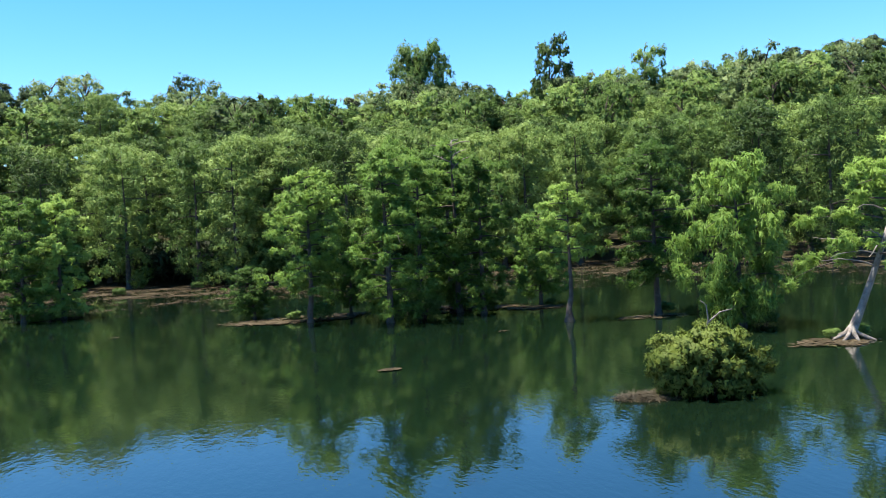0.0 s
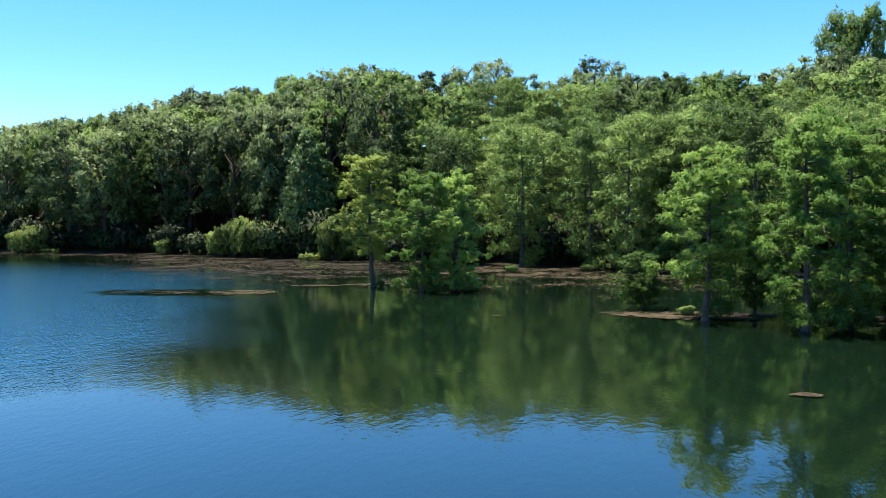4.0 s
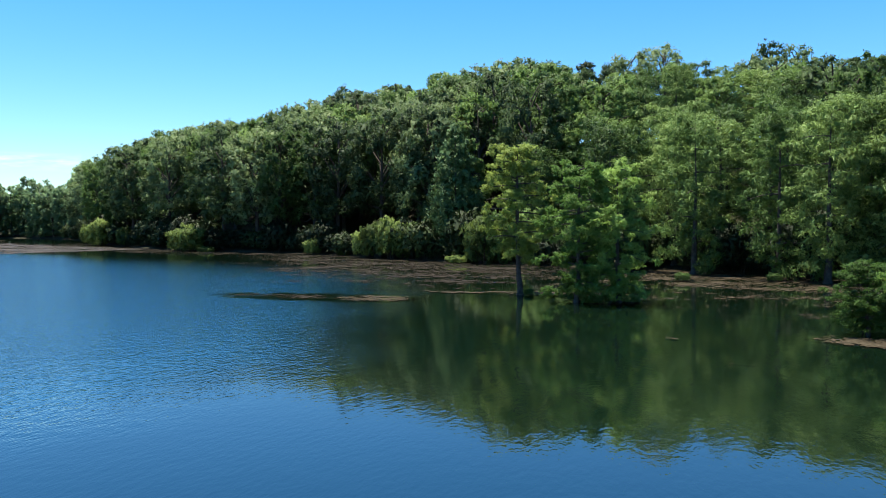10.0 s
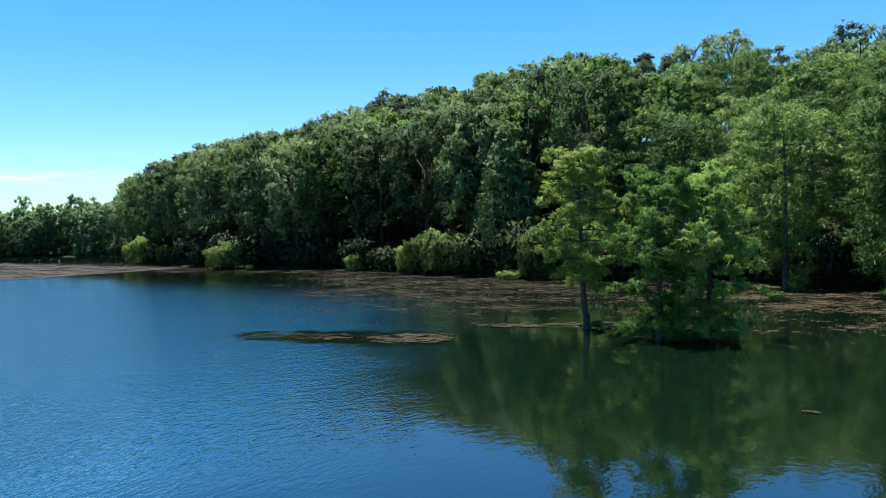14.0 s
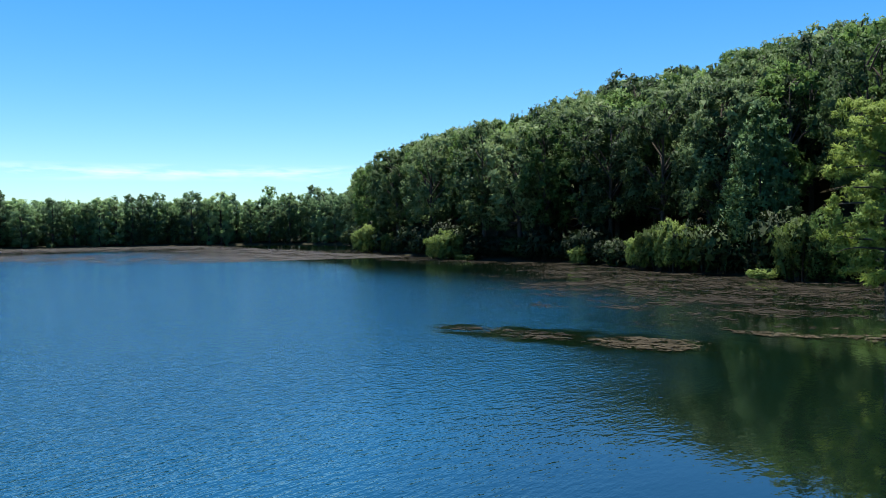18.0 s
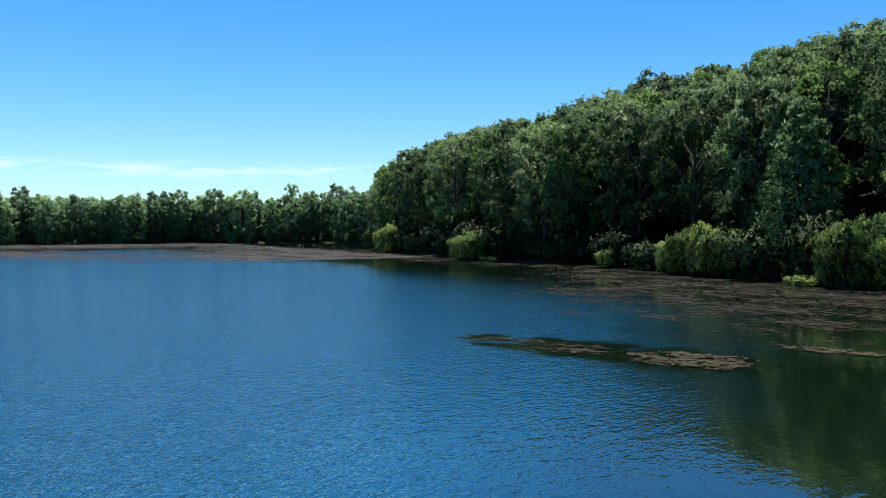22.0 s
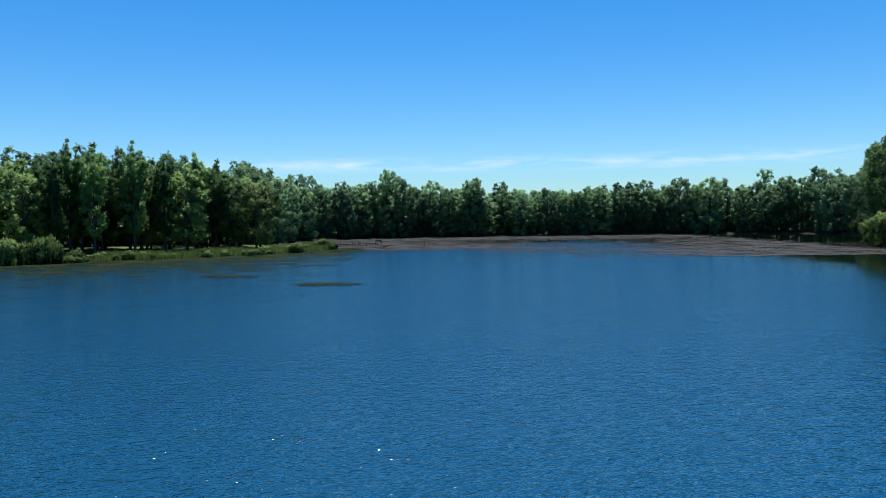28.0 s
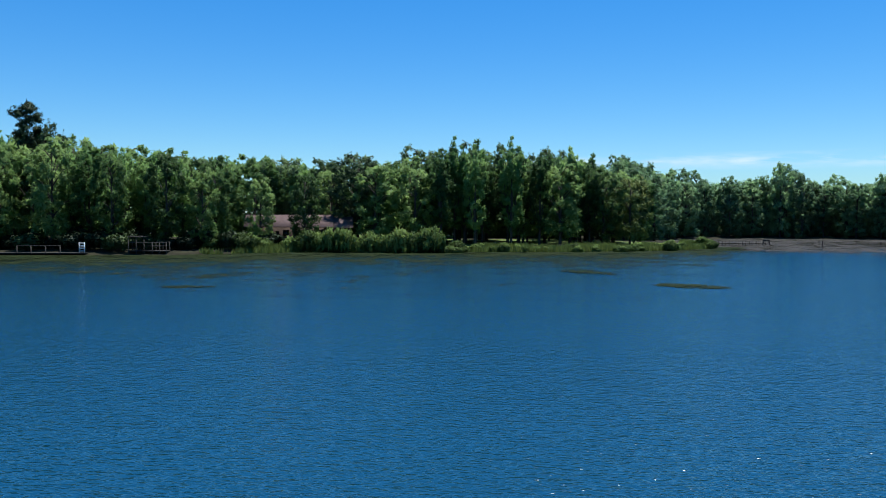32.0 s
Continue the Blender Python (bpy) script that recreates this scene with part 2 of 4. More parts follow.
    nt.links.new(blur.outputs[0], b.inputs["Roughness"])
    # wind waves in trains: long crests across the wind
    across, crest = (-0.9455, -0.3256, 0.0), (-0.3256, 0.9455, 0.0)

    def train(length, crest_length, detail, turn=0.0):
        ca, sa = math.cos(turn), math.sin(turn)
        axes = [(ca * a + sa * b) / n for a, b, n in zip(across, crest, (length,) * 3)], [(ca * b - sa * a) / n for a, b, n in zip(across, crest, (crest_length,) * 3)]
        at = nt.nodes.new("ShaderNodeCombineXYZ")
        for k, axis in enumerate(axes):
            dot = nt.nodes.new("ShaderNodeVectorMath")
            dot.operation = "DOT_PRODUCT"
            dot.inputs[1].default_value = axis
            nt.links.new(g.outputs["Position"], dot.inputs[0])
            nt.links.new(dot.outputs["Value"], at.inputs[k])
        tex = node(nt, "ShaderNodeTexNoise", Scale=1.0, Detail=detail, Roughness=0.55)
        nt.links.new(at.outputs[0], tex.inputs["Vector"])
        return tex.outputs[0]

    height = maths(nt, "ADD", maths(nt, "MULTIPLY", train(0.25, 0.62, 2), 0.5), maths(nt, "MULTIPLY", train(0.8, 1.7, 2, 0.35), 0.42))
    height = maths(nt, "ADD", height, maths(nt, "MULTIPLY", train(0.15, 0.3, 1, -0.4), 0.14))
    n = node(nt, "ShaderNodeBump", Distance=0.2)
    nt.links.new(maths(nt, "MULTIPLY", open_water.outputs[0], calm), n.inputs["Strength"])
    nt.links.new(height, n.inputs["Height"])
    nt.links.new(n.outputs[0], b.inputs["Normal"])
    return m


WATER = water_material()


# ---- builders ----
RNG = np.random.default_rng(7)


def mesh_of(name, verts, faces, mat, normals=None):
    verts, faces = np.asarray(verts, np.float32), np.asarray(faces, np.int32)
    me = bpy.data.meshes.new(name)
    k = faces.shape[1]
    me.vertices.add(len(verts))
    me.vertices.foreach_set("co", verts.ravel())
    me.loops.add(faces.size)
    me.loops.foreach_set("vertex_index", faces.ravel())
    me.polygons.add(len(faces))
    me.polygons.foreach_set("loop_start", np.arange(0, faces.size, k, dtype=np.int32))
    me.update(calc_edges=True)
    me.materials.append(mat)
    if normals is not None:
        me.normals_split_custom_set_from_vertices(np.asarray(normals, np.float32))
    return me


def smooth(me):
    me.polygons.foreach_set("use_smooth", np.ones(len(me.polygons), bool))
    return me


def part(name, me, parent, label=""):
    ob = new(name, me)
    ob.parent = parent
    if label:
        ob["label"] = label
    return ob


def thing(name, m, label, category, group="", kind=""):
    ob = new(name)
    ob.matrix_basis = m
    return tagged(ob, label, category, group, kind)


def join(*pieces):
    verts, faces, n = [], [], 0
    for v, f in pieces:
        verts.append(v)
        faces.append(np.asarray(f) + n)
        n += len(v)
    return np.concatenate(verts), np.concatenate(faces)


def tube(points, radii, sides=8, lobes=0.0):
    """A tapering limb along points, as verts and triangles."""
    p, r = np.asarray(points, float), np.asarray(radii, float)
    d = np.gradient(p, axis=0)
    d /= np.linalg.norm(d, axis=1, keepdims=True) + 1e-9
    ref = np.where(np.abs(d[:, 2:3]) > 0.9, [[1.0, 0, 0]], [[0, 0, 1.0]])
    u = np.cross(d, ref)
    u /= np.linalg.norm(u, axis=1, keepdims=True)
    v = np.cross(d, u)
    a = np.linspace(0, 2 * np.pi, sides, endpoint=False)
    wob = 1 + lobes * np.cos(a * 5)[None] * (r / r.max())[:, None] ** 3 if lobes else np.ones((len(p), sides))
    ring = p[:, None] + (r[:, None] * wob)[:, :, None] * (np.cos(a)[None, :, None] * u[:, None] + np.sin(a)[None, :, None] * v[:, None])
    verts = np.concatenate([ring.reshape(-1, 3), p[-1:] + d[-1:] * r[-1]])
    i, j = np.meshgrid(np.arange(len(p) - 1), np.arange(sides), indexing="ij")
    a0, a1 = i * sides + j, i * sides + (j + 1) % sides
    quads = np.stack([a0, a1, a1 + sides, a0 + sides], -1).reshape(-1, 4)
    tris = np.concatenate([quads[:, [0, 1, 2]], quads[:, [0, 2, 3]]])
    last = (len(p) - 1) * sides
    cap = np.array([[last + k, last + (k + 1) % sides, len(verts) - 1] for k in range(sides)])
    return verts, np.concatenate([tris, cap])


def leaves(centres, normals, length, width, rng, droop=0.0):
    """Small pointed leaf sprays at centres, lying across their normals."""
    n = len(centres)
    normals = normals / (np.linalg.norm(normals, axis=1, keepdims=True) + 1e-9)
    axes = np.cross(normals, rng.normal(size=(n, 3)))
    axes /= np.linalg.norm(axes, axis=1, keepdims=True) + 1e-9
    side = np.cross(normals, axes)
    ln = length * rng.uniform(0.6, 1.35, (n, 1))
    wd = width * rng.uniform(0.6, 1.35, (n, 1))
    tip = centres + axes * ln
    tip[:, 2] -= droop * ln[:, 0]
    verts = np.stack([centres + side * wd * 0.5, centres - side * wd * 0.5, tip], 1).reshape(-1, 3)
    return verts, np.arange(n)[:, None] * 3 + [0, 1, 2]


def in_ball(n, rng, hollow=0.5):
    d = rng.normal(size=(n, 3))
    d /= np.linalg.norm(d, axis=1, keepdims=True)
    return d * rng.uniform(hollow**3, 1.0, (n, 1)) ** (1 / 3)


def clump_leaves(clumps, count, length, width, rng, droop=0.0, up=0.25, core=0.45):
    """Leaves over ellipsoid clumps: rows of x, y, z, rx, ry, rz; count is shared by their area. Gives verts, triangles and
    soft normals that follow the roundness of clump and crown."""
    c = np.asarray(clumps, float)
    middle, size = c[:, :3].mean(0), np.maximum(np.ptp(c[:, :3], axis=0) * 0.5, 0.3)
    share = (c[:, 3] * c[:, 4] + c[:, 3] * c[:, 5]) ** 0.9
    share /= share.sum()

    def soft(pos, d, tip, pick, flat):
        out = d / c[pick, 3:] * c[pick, 3:4]
        out = out / (np.linalg.norm(out, axis=1, keepdims=True) + 1e-6) + 0.9 * tip / (np.linalg.norm(tip, axis=1, keepdims=True) + 1e-6)
        round_crown = (pos - middle) / size
        n = 0.42 * out + 0.75 * round_crown + 0.28 * flat / (np.linalg.norm(flat, axis=1, keepdims=True) + 1e-6) + np.array([0, 0, up])
        return n / (np.linalg.norm(n, axis=1, keepdims=True) + 1e-6)

    # each clump carries smaller tufts over its face
    pick = rng.choice(len(c), count, p=share)
    tufts = in_ball(len(c) * 13, rng, 0.6).reshape(len(c), 13, 3)
    tip = in_ball(count, rng, 0.4) * rng.uniform(0.14, 0.34, (count, 1))
    d = tufts[pick, rng.integers(0, 13, count)] * rng.uniform(0.85, 1.0, (count, 1)) + tip
    pos = c[pick, :3] + d * c[pick, 3:]
    flat = 0.5 * d / c[pick, 3:] * c[pick, 3:4] + 1.5 * tip + rng.normal(size=(count, 3)) * 0.7 + np.array([0, 0, 0.3])
    n1 = soft(pos, d, tip, pick, flat)
    outer = leaves(pos, flat, length, width, rng, droop)
    # larger sprays deep inside each clump close the crown to the light
    m = count // 6
    pick = rng.choice(len(c), m, p=share)
    d = in_ball(m, rng, 0.0)
    pos = c[pick, :3] + d * c[pick, 3:] * core
    flat = rng.normal(size=(m, 3)) + d
    n2 = soft(pos, d, d, pick, flat)
    inner = leaves(pos, flat, length * 2.0, width * 2.8, rng, droop)
    v, f = join(outer, inner)
    return v, f, np.repeat(np.concatenate([n1, n2]), 3, axis=0)


# ---- the lie of the land ----
SHORE = np.array([
    (120, 60), (85, 95), (52, 120), (26, 136), (-4, 128), (-32, 128), (-58, 134), (-78, 133), (-97, 134), (-123, 139), (-148, 146),
    (-175, 141), (-190, 139), (-233, 149), (-265, 157), (-292, 174), (-345, 190), (-385, 186), (-398, 120), (-396, 55), (-382, 2),
    (-345, -18), (-310, -16), (-288, 0), (-274, 7), (-263, 10), (-241, 1), (-222, -15), (-205, -40), (-188, -64), (-163, -77),
    (-154, -90), (-145, -104), (-125, -135), (-60, -160), (40, -130), (100, -70), (130, 0),
], float)


def shore_distance(x, y):
    """Metres from the waterline: positive on land."""
    p = np.stack([np.ravel(x), np.ravel(y)], -1).astype(float)
    a, b = SHORE, np.roll(SHORE, -1, 0)
    best, inside = np.full(len(p), 1e9), np.zeros(len(p), bool)
    for (ax, ay), (bx, by) in zip(a, b):
        e = np.array([bx - ax, by - ay])
        t = np.clip(((p - (ax, ay)) @ e) / (e @ e), 0, 1)
        best = np.minimum(best, np.linalg.norm(p - (ax, ay) - t[:, None] * e, axis=1))
        cross = ((ay > p[:, 1]) != (by > p[:, 1])) & (p[:, 0] < (bx - ax) * (p[:, 1] - ay) / (by - ay + 1e-12) + ax)
        inside ^= cross
    return np.where(inside, -best, best).reshape(np.shape(x))


HILL = [(-180, 6, 120), (-60, 20, 120), (-30, 24, 115), (-15, 24, 115), (0, 22, 100), (10, 22, 90), (20, 25, 66), (30, 27, 72), (38, 28, 74),
        (46, 25, 66), (52, 20, 58), (58, 15, 42), (62, 7, 36), (66, 2, 40), (75, 1, 60), (120, 1, 60), (145, 3, 60), (180, 6, 100)]


def ground_height(x, y):
    x, y = np.asarray(x, float), np.asarray(y, float)
    d = shore_distance(x, y)
    yaw = np.degrees(np.arctan2(-(x + 12), y - 25))
    rise = np.interp(yaw, [h[0] for h in HILL], [h[1] for h in HILL])
    run = np.interp(yaw, [h[0] for h in HILL], [h[2] for h in HILL])
    s = np.clip(d / run, 0, 1)
    land = np.clip(d * 0.15, 0, 0.7) + rise * s * s * (3 - 2 * s)
    return np.where(d > 0, land, np.maximum(d * 0.12, -2.2))


def one_height(x, y):
    return float(ground_height(np.array([x]), np.array([y]))[0])


def build_ground():
    rad = np.concatenate([np.linspace(0, 60, 8), np.geomspace(70, 620, 120), np.geomspace(680, 4200, 16)])
    ang = np.linspace(0, 2 * np.pi, 361)[:-1]
    r, a = np.meshgrid(rad, ang, indexing="ij")
    x, y = -60 + r * np.cos(a), 40 + r * np.sin(a)
    z = ground_height(x, y)
    verts = np.stack([x, y, z], -1).reshape(-1, 3)
    i, j = np.meshgrid(np.arange(len(rad) - 1), np.arange(360), indexing="ij")
    q = np.stack([i * 360 + j, (i + 1) * 360 + j, (i + 1) * 360 + (j + 1) % 360, i * 360 + (j + 1) % 360], -1).reshape(-1, 4)
    ob = new("ground", smooth(mesh_of("ground", verts, q, SOIL)))
    tagged(ob, "dark forest soil and leaf litter round a pond", "ground", kind="structure")


build_ground()


def build_water():
    xs, ys = np.linspace(-420, 150, 24), np.linspace(-180, 210, 18)
    x, y = np.meshgrid(xs, ys)
    verts = np.stack([x, y, 0 * x], -1).reshape(-1, 3)
    i, j = np.meshgrid(np.arange(len(ys) - 1), np.arange(len(xs) - 1), indexing="ij")
    k = i * len(xs) + j
    q = np.stack([k, k + 1, k + 1 + len(xs), k + len(xs)], -1).reshape(-1, 4)
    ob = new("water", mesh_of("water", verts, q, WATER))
    tagged(ob, "dark green pond water rippled by wind, blue sky reflection painted into its colour", "water", kind="structure")


build_water()


# ---- trees ----
def limb_points(rng, start, out, length, lift, steps=5):
    """A bending limb from start: heading out (angle), rising by lift and sagging at its end."""
    s = np.linspace(0, 1, steps)[:, None]
    d = np.array([math.cos(out), math.sin(out), lift])
    pts = np.asarray(start) + d * s * length
    pts[:, 2] -= 0.25 * length * s[:, 0] ** 2
    return pts + rng.normal(size=pts.shape) * 0.03 * length * s


def make_cypress(name, seed, height, spread, count, leaf, bare=0.22, lean=0.0, mat=None, sparse=False, weep=0.25, flare=1.7, near=False, bark=None):
    """A bald cypress: flared fluted trunk, level limbs, feathery tiers of sprays with gaps."""
    rng = np.random.default_rng(seed)
    h = height
    zs = np.array([-0.8, 0.0, 0.35, 0.9, 1.8, 0.3 * h, 0.6 * h, 0.85 * h, 0.97 * h])
    rr = (0.0155 if near else 0.017) * h * np.array([flare * 1.15, flare, flare * 0.72, 1.35, 1.08, 0.9, 0.6, 0.28, 0.06] if near else [flare * 1.15, flare, flare * 0.72, 1.2, 1.0, 0.7, 0.36, 0.14, 0.04])
    wave = np.cumsum(rng.normal(size=(len(zs), 2)), 0) * 0.05
    wave[:4] = 0
    axis = np.column_stack([wave[:, 0] + lean * zs, wave[:, 1], zs])
    root = new(name)
    stem = tube(axis, rr, 12, 0.16)
    clumps, limbs = [], []
    n = 18 if sparse else 40
    for k in range(n):
        f = bare + (0.97 - bare) * (k + rng.uniform(0, 0.8)) / n
        out = k * 2.4 + rng.uniform(-0.5, 0.5)
        # broad below, narrowing to a ragged top
        profile = min(1.0, (1.1 - f) * 2.3) ** 0.65 * min(1.0, 0.6 + f * 1.1)
        length = spread * profile * rng.uniform(0.55, 1.1)
        start = [np.interp(f * h, zs, axis[:, 0]), np.interp(f * h, zs, axis[:, 1]), f * h]
        pts = limb_points(rng, start, out, max(length, 0.5), rng.uniform(0.05, 0.35))
        limbs.append(tube(pts, np.linspace(0.0055 * h, 0.0012 * h, len(pts)), 5))
        for q in np.linspace(0.35, 1.0, 5 if not sparse else 4):
            c = pts[0] + (pts[-1] - pts[0]) * q + rng.normal(size=3) * 0.12 * spread
            c[2] = np.interp(q, np.linspace(0, 1, len(pts)), pts[:, 2]) + rng.normal() * 0.07 * spread
            s = spread * (rng.uniform(0.1, 0.23) if near else rng.uniform(0.13, 0.27))
            clumps.append((*c, s, s, s * rng.uniform(0.5, 0.85)))
    if weep > 0.6:
        extra = []
        for c in clumps:
            if rng.random() < 0.6:
                extra.append((c[0], c[1], c[2] - c[5] * 1.3, c[3] * 0.8, c[4] * 0.8, c[5] * 1.3))
        clumps += extra
    for limb in limbs if near else limbs[::6]:
        part("limb", smooth(mesh_of("limb", *limb, BARK_GREY)), root)
    part("trunk", smooth(mesh_of("trunk", *stem, bark or BARK_GREY)), root)
    v, f, vn = clump_leaves(clumps, int(count * 1.35) if near else count, leaf, leaf * (0.3 if near else 0.38), rng, weep, 0.3)
    part("crown", mesh_of("crown", v, f, mat or (LEAF_BRIGHT if near else LEAF_CYPRESS), vn), root)
    return root


def make_broadleaf(name, seed, height, spread, count, leaf, mat, low=0.3, columns=1.0, bark=None, split=False):
    """A broadleaf tree: forked trunk and a lumpy crown of leaf clumps with hollows between."""
    rng = np.random.default_rng(seed)
    h = height
    root = new(name)
    zs = np.array([-0.5, 0.0, 0.5, 0.3 * h, 0.6 * h, 0.85 * h])
    axis = np.column_stack([np.cumsum(rng.normal(size=6)) * 0.09, np.cumsum(rng.normal(size=6)) * 0.09, zs])
    pieces = [tube(axis, 0.017 * h * np.array([1.7, 1.4, 1.05, 0.85, 0.5, 0.1]), 8)]
    clumps = []
    n = int(44 * columns + 14)
    lean = rng.normal(size=2) * 0.12 * spread
    for k in range(n):
        # round-headed: golden-angle steps over a dome, hollowed here and there
        g = (k + rng.random()) / n
        f = low + (0.95 - low) * g
        wide = spread * math.sqrt(max(0.02, 1.0 - max(0.0, (g - 0.4) / 0.68) ** 2.6)) * min(1.0, 0.72 + g * 0.7)
        out, rad = k * 2.4 + rng.uniform(-0.5, 0.5), wide * rng.choice((0.86, 0.8, 0.62, 0.35), p=(0.4, 0.25, 0.2, 0.15)) * rng.uniform(0.85, 1.05)
        s = spread * rng.uniform(0.19, 0.36) * (1 - 0.22 * g)
        c = (rad * math.cos(out) + lean[0] * g, rad * math.sin(out) + lean[1] * g, f * h + rng.normal() * 0.02 * h)
        clumps.append((*c, s, s, s * rng.uniform(0.8, 1.1)))
        if k % 3 == 0:
            start = (0, 0, max(0.25 * h, f * h - rad * 0.9))
            pieces.append(tube([start, (c[0] * 0.55, c[1] * 0.55, c[2] - 0.15 * rad), c], [0.007 * h, 0.004 * h, 0.0015 * h], 5))
    if split:
        for piece in pieces[1:]:
            part("limb", smooth(mesh_of("limb", *piece, bark or BARK_DARK)), root)
        pieces = pieces[:1]
    part("trunk", smooth(mesh_of("trunk", *join(*pieces), bark or BARK_DARK)), root)
    v, f, vn = clump_leaves(clumps, count, leaf, leaf * 0.6, rng, 0.1)
    part("crown", mesh_of("crown", v, f, mat, vn), root)
    return root


def make_poplar(name, seed, height, spread, count, leaf, mat, leaders=7, gaps=0.25):
    """An upright tree with a bare lower trunk and several pointed leaders."""
    rng = np.random.default_rng(seed)
    h = height
    root = new(name)
    pieces = [tube([(0, 0, -0.5), (0, 0, 0.3), (0.1, 0, 0.4 * h), (0, 0.1, 0.9 * h)], [0.32, 0.26, 0.18, 0.04], 8)]
    clumps = []
    for k in range(40):
        f = 0.2 + 0.62 * (k + rng.random()) / 40
        rad = spread * min(1.0, 0.5 + 1.6 * (f - 0.2)) * (1.0 if f < 0.62 else 1.0 - 1.1 * (f - 0.62)) * math.sqrt(rng.uniform(0.15, 1.0)) * 0.85
        if rng.random() < gaps:
            continue
        out, s = k * 2.4 + rng.normal() * 0.4, spread * rng.uniform(0.16, 0.34)
        clumps.append((rad * math.cos(out), rad * math.sin(out), f * h, s, s, s * rng.uniform(1.1, 1.5)))
    for k in range(leaders):
        out, rad = k * 6.28 / leaders + rng.uniform(-0.3, 0.3), spread * rng.uniform(0.25, 0.65) * (0 if k == 0 else 1)
        top = h * (1.0 if k == 0 else rng.uniform(0.95, 1.0) - 0.2 * rad / spread)
        cx, cy = rad * math.cos(out), rad * math.sin(out)
        pieces.append(tube([(0, 0, 0.16 * h), (cx * 0.7, cy * 0.7, 0.4 * h), (cx, cy, top * 0.95)], [0.13, 0.09, 0.02], 5))
        for q in range(7):
            f = 0.66 + 0.34 * q / 6
            s = spread * (0.16 + 0.48 * (1.0 - f)) * rng.uniform(0.8, 1.15)
            clumps.append((cx + rng.normal() * 0.06 * spread, cy + rng.normal() * 0.06 * spread, top * f - s * 0.9, s, s, s * 1.35))
    part("trunk", smooth(mesh_of("trunk", *join(*pieces), BARK_DARK)), root)
    v, f, vn = clump_leaves(clumps, count, leaf, leaf * 0.6, rng, -0.35)
    part("crown", mesh_of("crown", v, f, mat, vn), root)
    return root


def make_pine(name, seed, height, spread, count, leaf):
    """A pine: long bare trunk, flat dark tufts near the top."""
    rng = np.random.default_rng(seed)
    h = height
    root = new(name)
    pieces = [tube([(0, 0, -0.5), (0, 0, 0.4), (0.2, 0, 0.5 * h), (0.1, 0.2, 0.97 * h)], [0.34, 0.27, 0.2, 0.05], 8)]
    clumps = []
    for k in range(16):
        f = 0.55 + 0.45 * k / 15
        out, rad = k * 2.4, spread * (1.15 - f) / 0.6 * rng.uniform(0.4, 1.0)
        c = (rad * math.cos(out), rad * math.sin(out), f * h - 0.3)
        s = spread * rng.uniform(0.26, 0.44)
        clumps.append((*c, s, s, s * 0.6))
        pieces.append(tube([(0.1, 0.1, f * h - 0.8), c], [0.06, 0.02], 5))
    part("trunk", smooth(mesh_of("trunk", *join(*pieces), BARK_DARK)), root)
    v, f, vn = clump_leaves(clumps, count, leaf, leaf * 0.35, rng, 0.0)
    part("crown", mesh_of("crown", v, f, LEAF_PINE, vn), root)
    return root


def make_cone(name, seed, height, spread, count, leaf, mat):
    """A dense conical evergreen."""
    rng = np.random.default_rng(seed)
    root = new(name)
    part("trunk", smooth(mesh_of("trunk", *tube([(0, 0, -0.4), (0, 0, 0.4), (0, 0, height * 0.9)], [0.3, 0.24, 0.04], 8), BARK_DARK)), root)
    clumps = []
    for k in range(60):
        f = (k + rng.random()) / 60
        out, rad = k * 2.4, spread * (1 - f) ** 0.6 * rng.uniform(0.45, 0.95) * min(1, 0.5 + f * 4)
        s = spread * (0.3 * (1 - f) + 0.12)
        clumps.append((rad * math.cos(out), rad * math.sin(out), 0.08 * height + f * 0.9 * height, s, s, s * 1.1))
    v, f, vn = clump_leaves(clumps, count, leaf, leaf * 0.6, rng, -0.2)
    part("crown", mesh_of("crown", v, f, mat, vn), root)
    return root


def make_shrub(name, seed, height, spread, count, leaf, mat):
    """A low bush on many stems."""
    rng = np.random.default_rng(seed)
    root = new(name)
    stems, clumps = [], []
    for k in range(14):
        out, rad = k * 2.4, spread * math.sqrt((k + 0.5) / 14) * 0.75
        top = height * rng.uniform(0.62, 0.82) * (1 - 0.62 * (rad / spread) ** 2)
        c = (rad * math.cos(out), rad * math.sin(out), top)
        stems.append(tube([(c[0] * 0.15, c[1] * 0.15, -0.3), (c[0] * 0.5, c[1] * 0.5, top * 0.5), c], [0.05, 0.035, 0.01], 5))
        s = spread * rng.uniform(0.26, 0.4)
        clumps.append((*c, s, s, s * 0.7))
        if rad > spread * 0.35:
            clumps.append((c[0] * 0.95, c[1] * 0.95, top * 0.55, s * 0.85, s * 0.85, top * 0.38))
    for stem in stems[::2]:
        part("stem", smooth(mesh_of("stem", *stem, BARK_DARK)), root)
    v, f, vn = clump_leaves(clumps, count, leaf, leaf * 0.55, rng, 0.1)
    part("crown", mesh_of("crown", v, f, mat, vn), root)
    return root


def plant(kinds, x, y, size=1.0, tall=1.0, turn=None, z=None, label="", category="tree", group=""):
    """Sets a copy of one of the kinds at x, y on the ground."""
    ob = kinds[int(RNG.integers(len(kinds)))] if isinstance(kinds, list) else kinds
    a = RNG.uniform(0, 6.28) if turn is None else turn
    z = one_height(x, y) - 0.1 if z is None else z
    m = Matrix.Translation((x, y, z)) @ Matrix.Rotation(a, 4, "Z") @ Matrix.Diagonal((size, size, size * tall, 1))
    if not ob.get("used"):
        ob["used"] = 1
        ob.matrix_basis = m
        made = ob
    else:
        made = copy_thing(ob, m)
    return tagged(made, label, category, group)


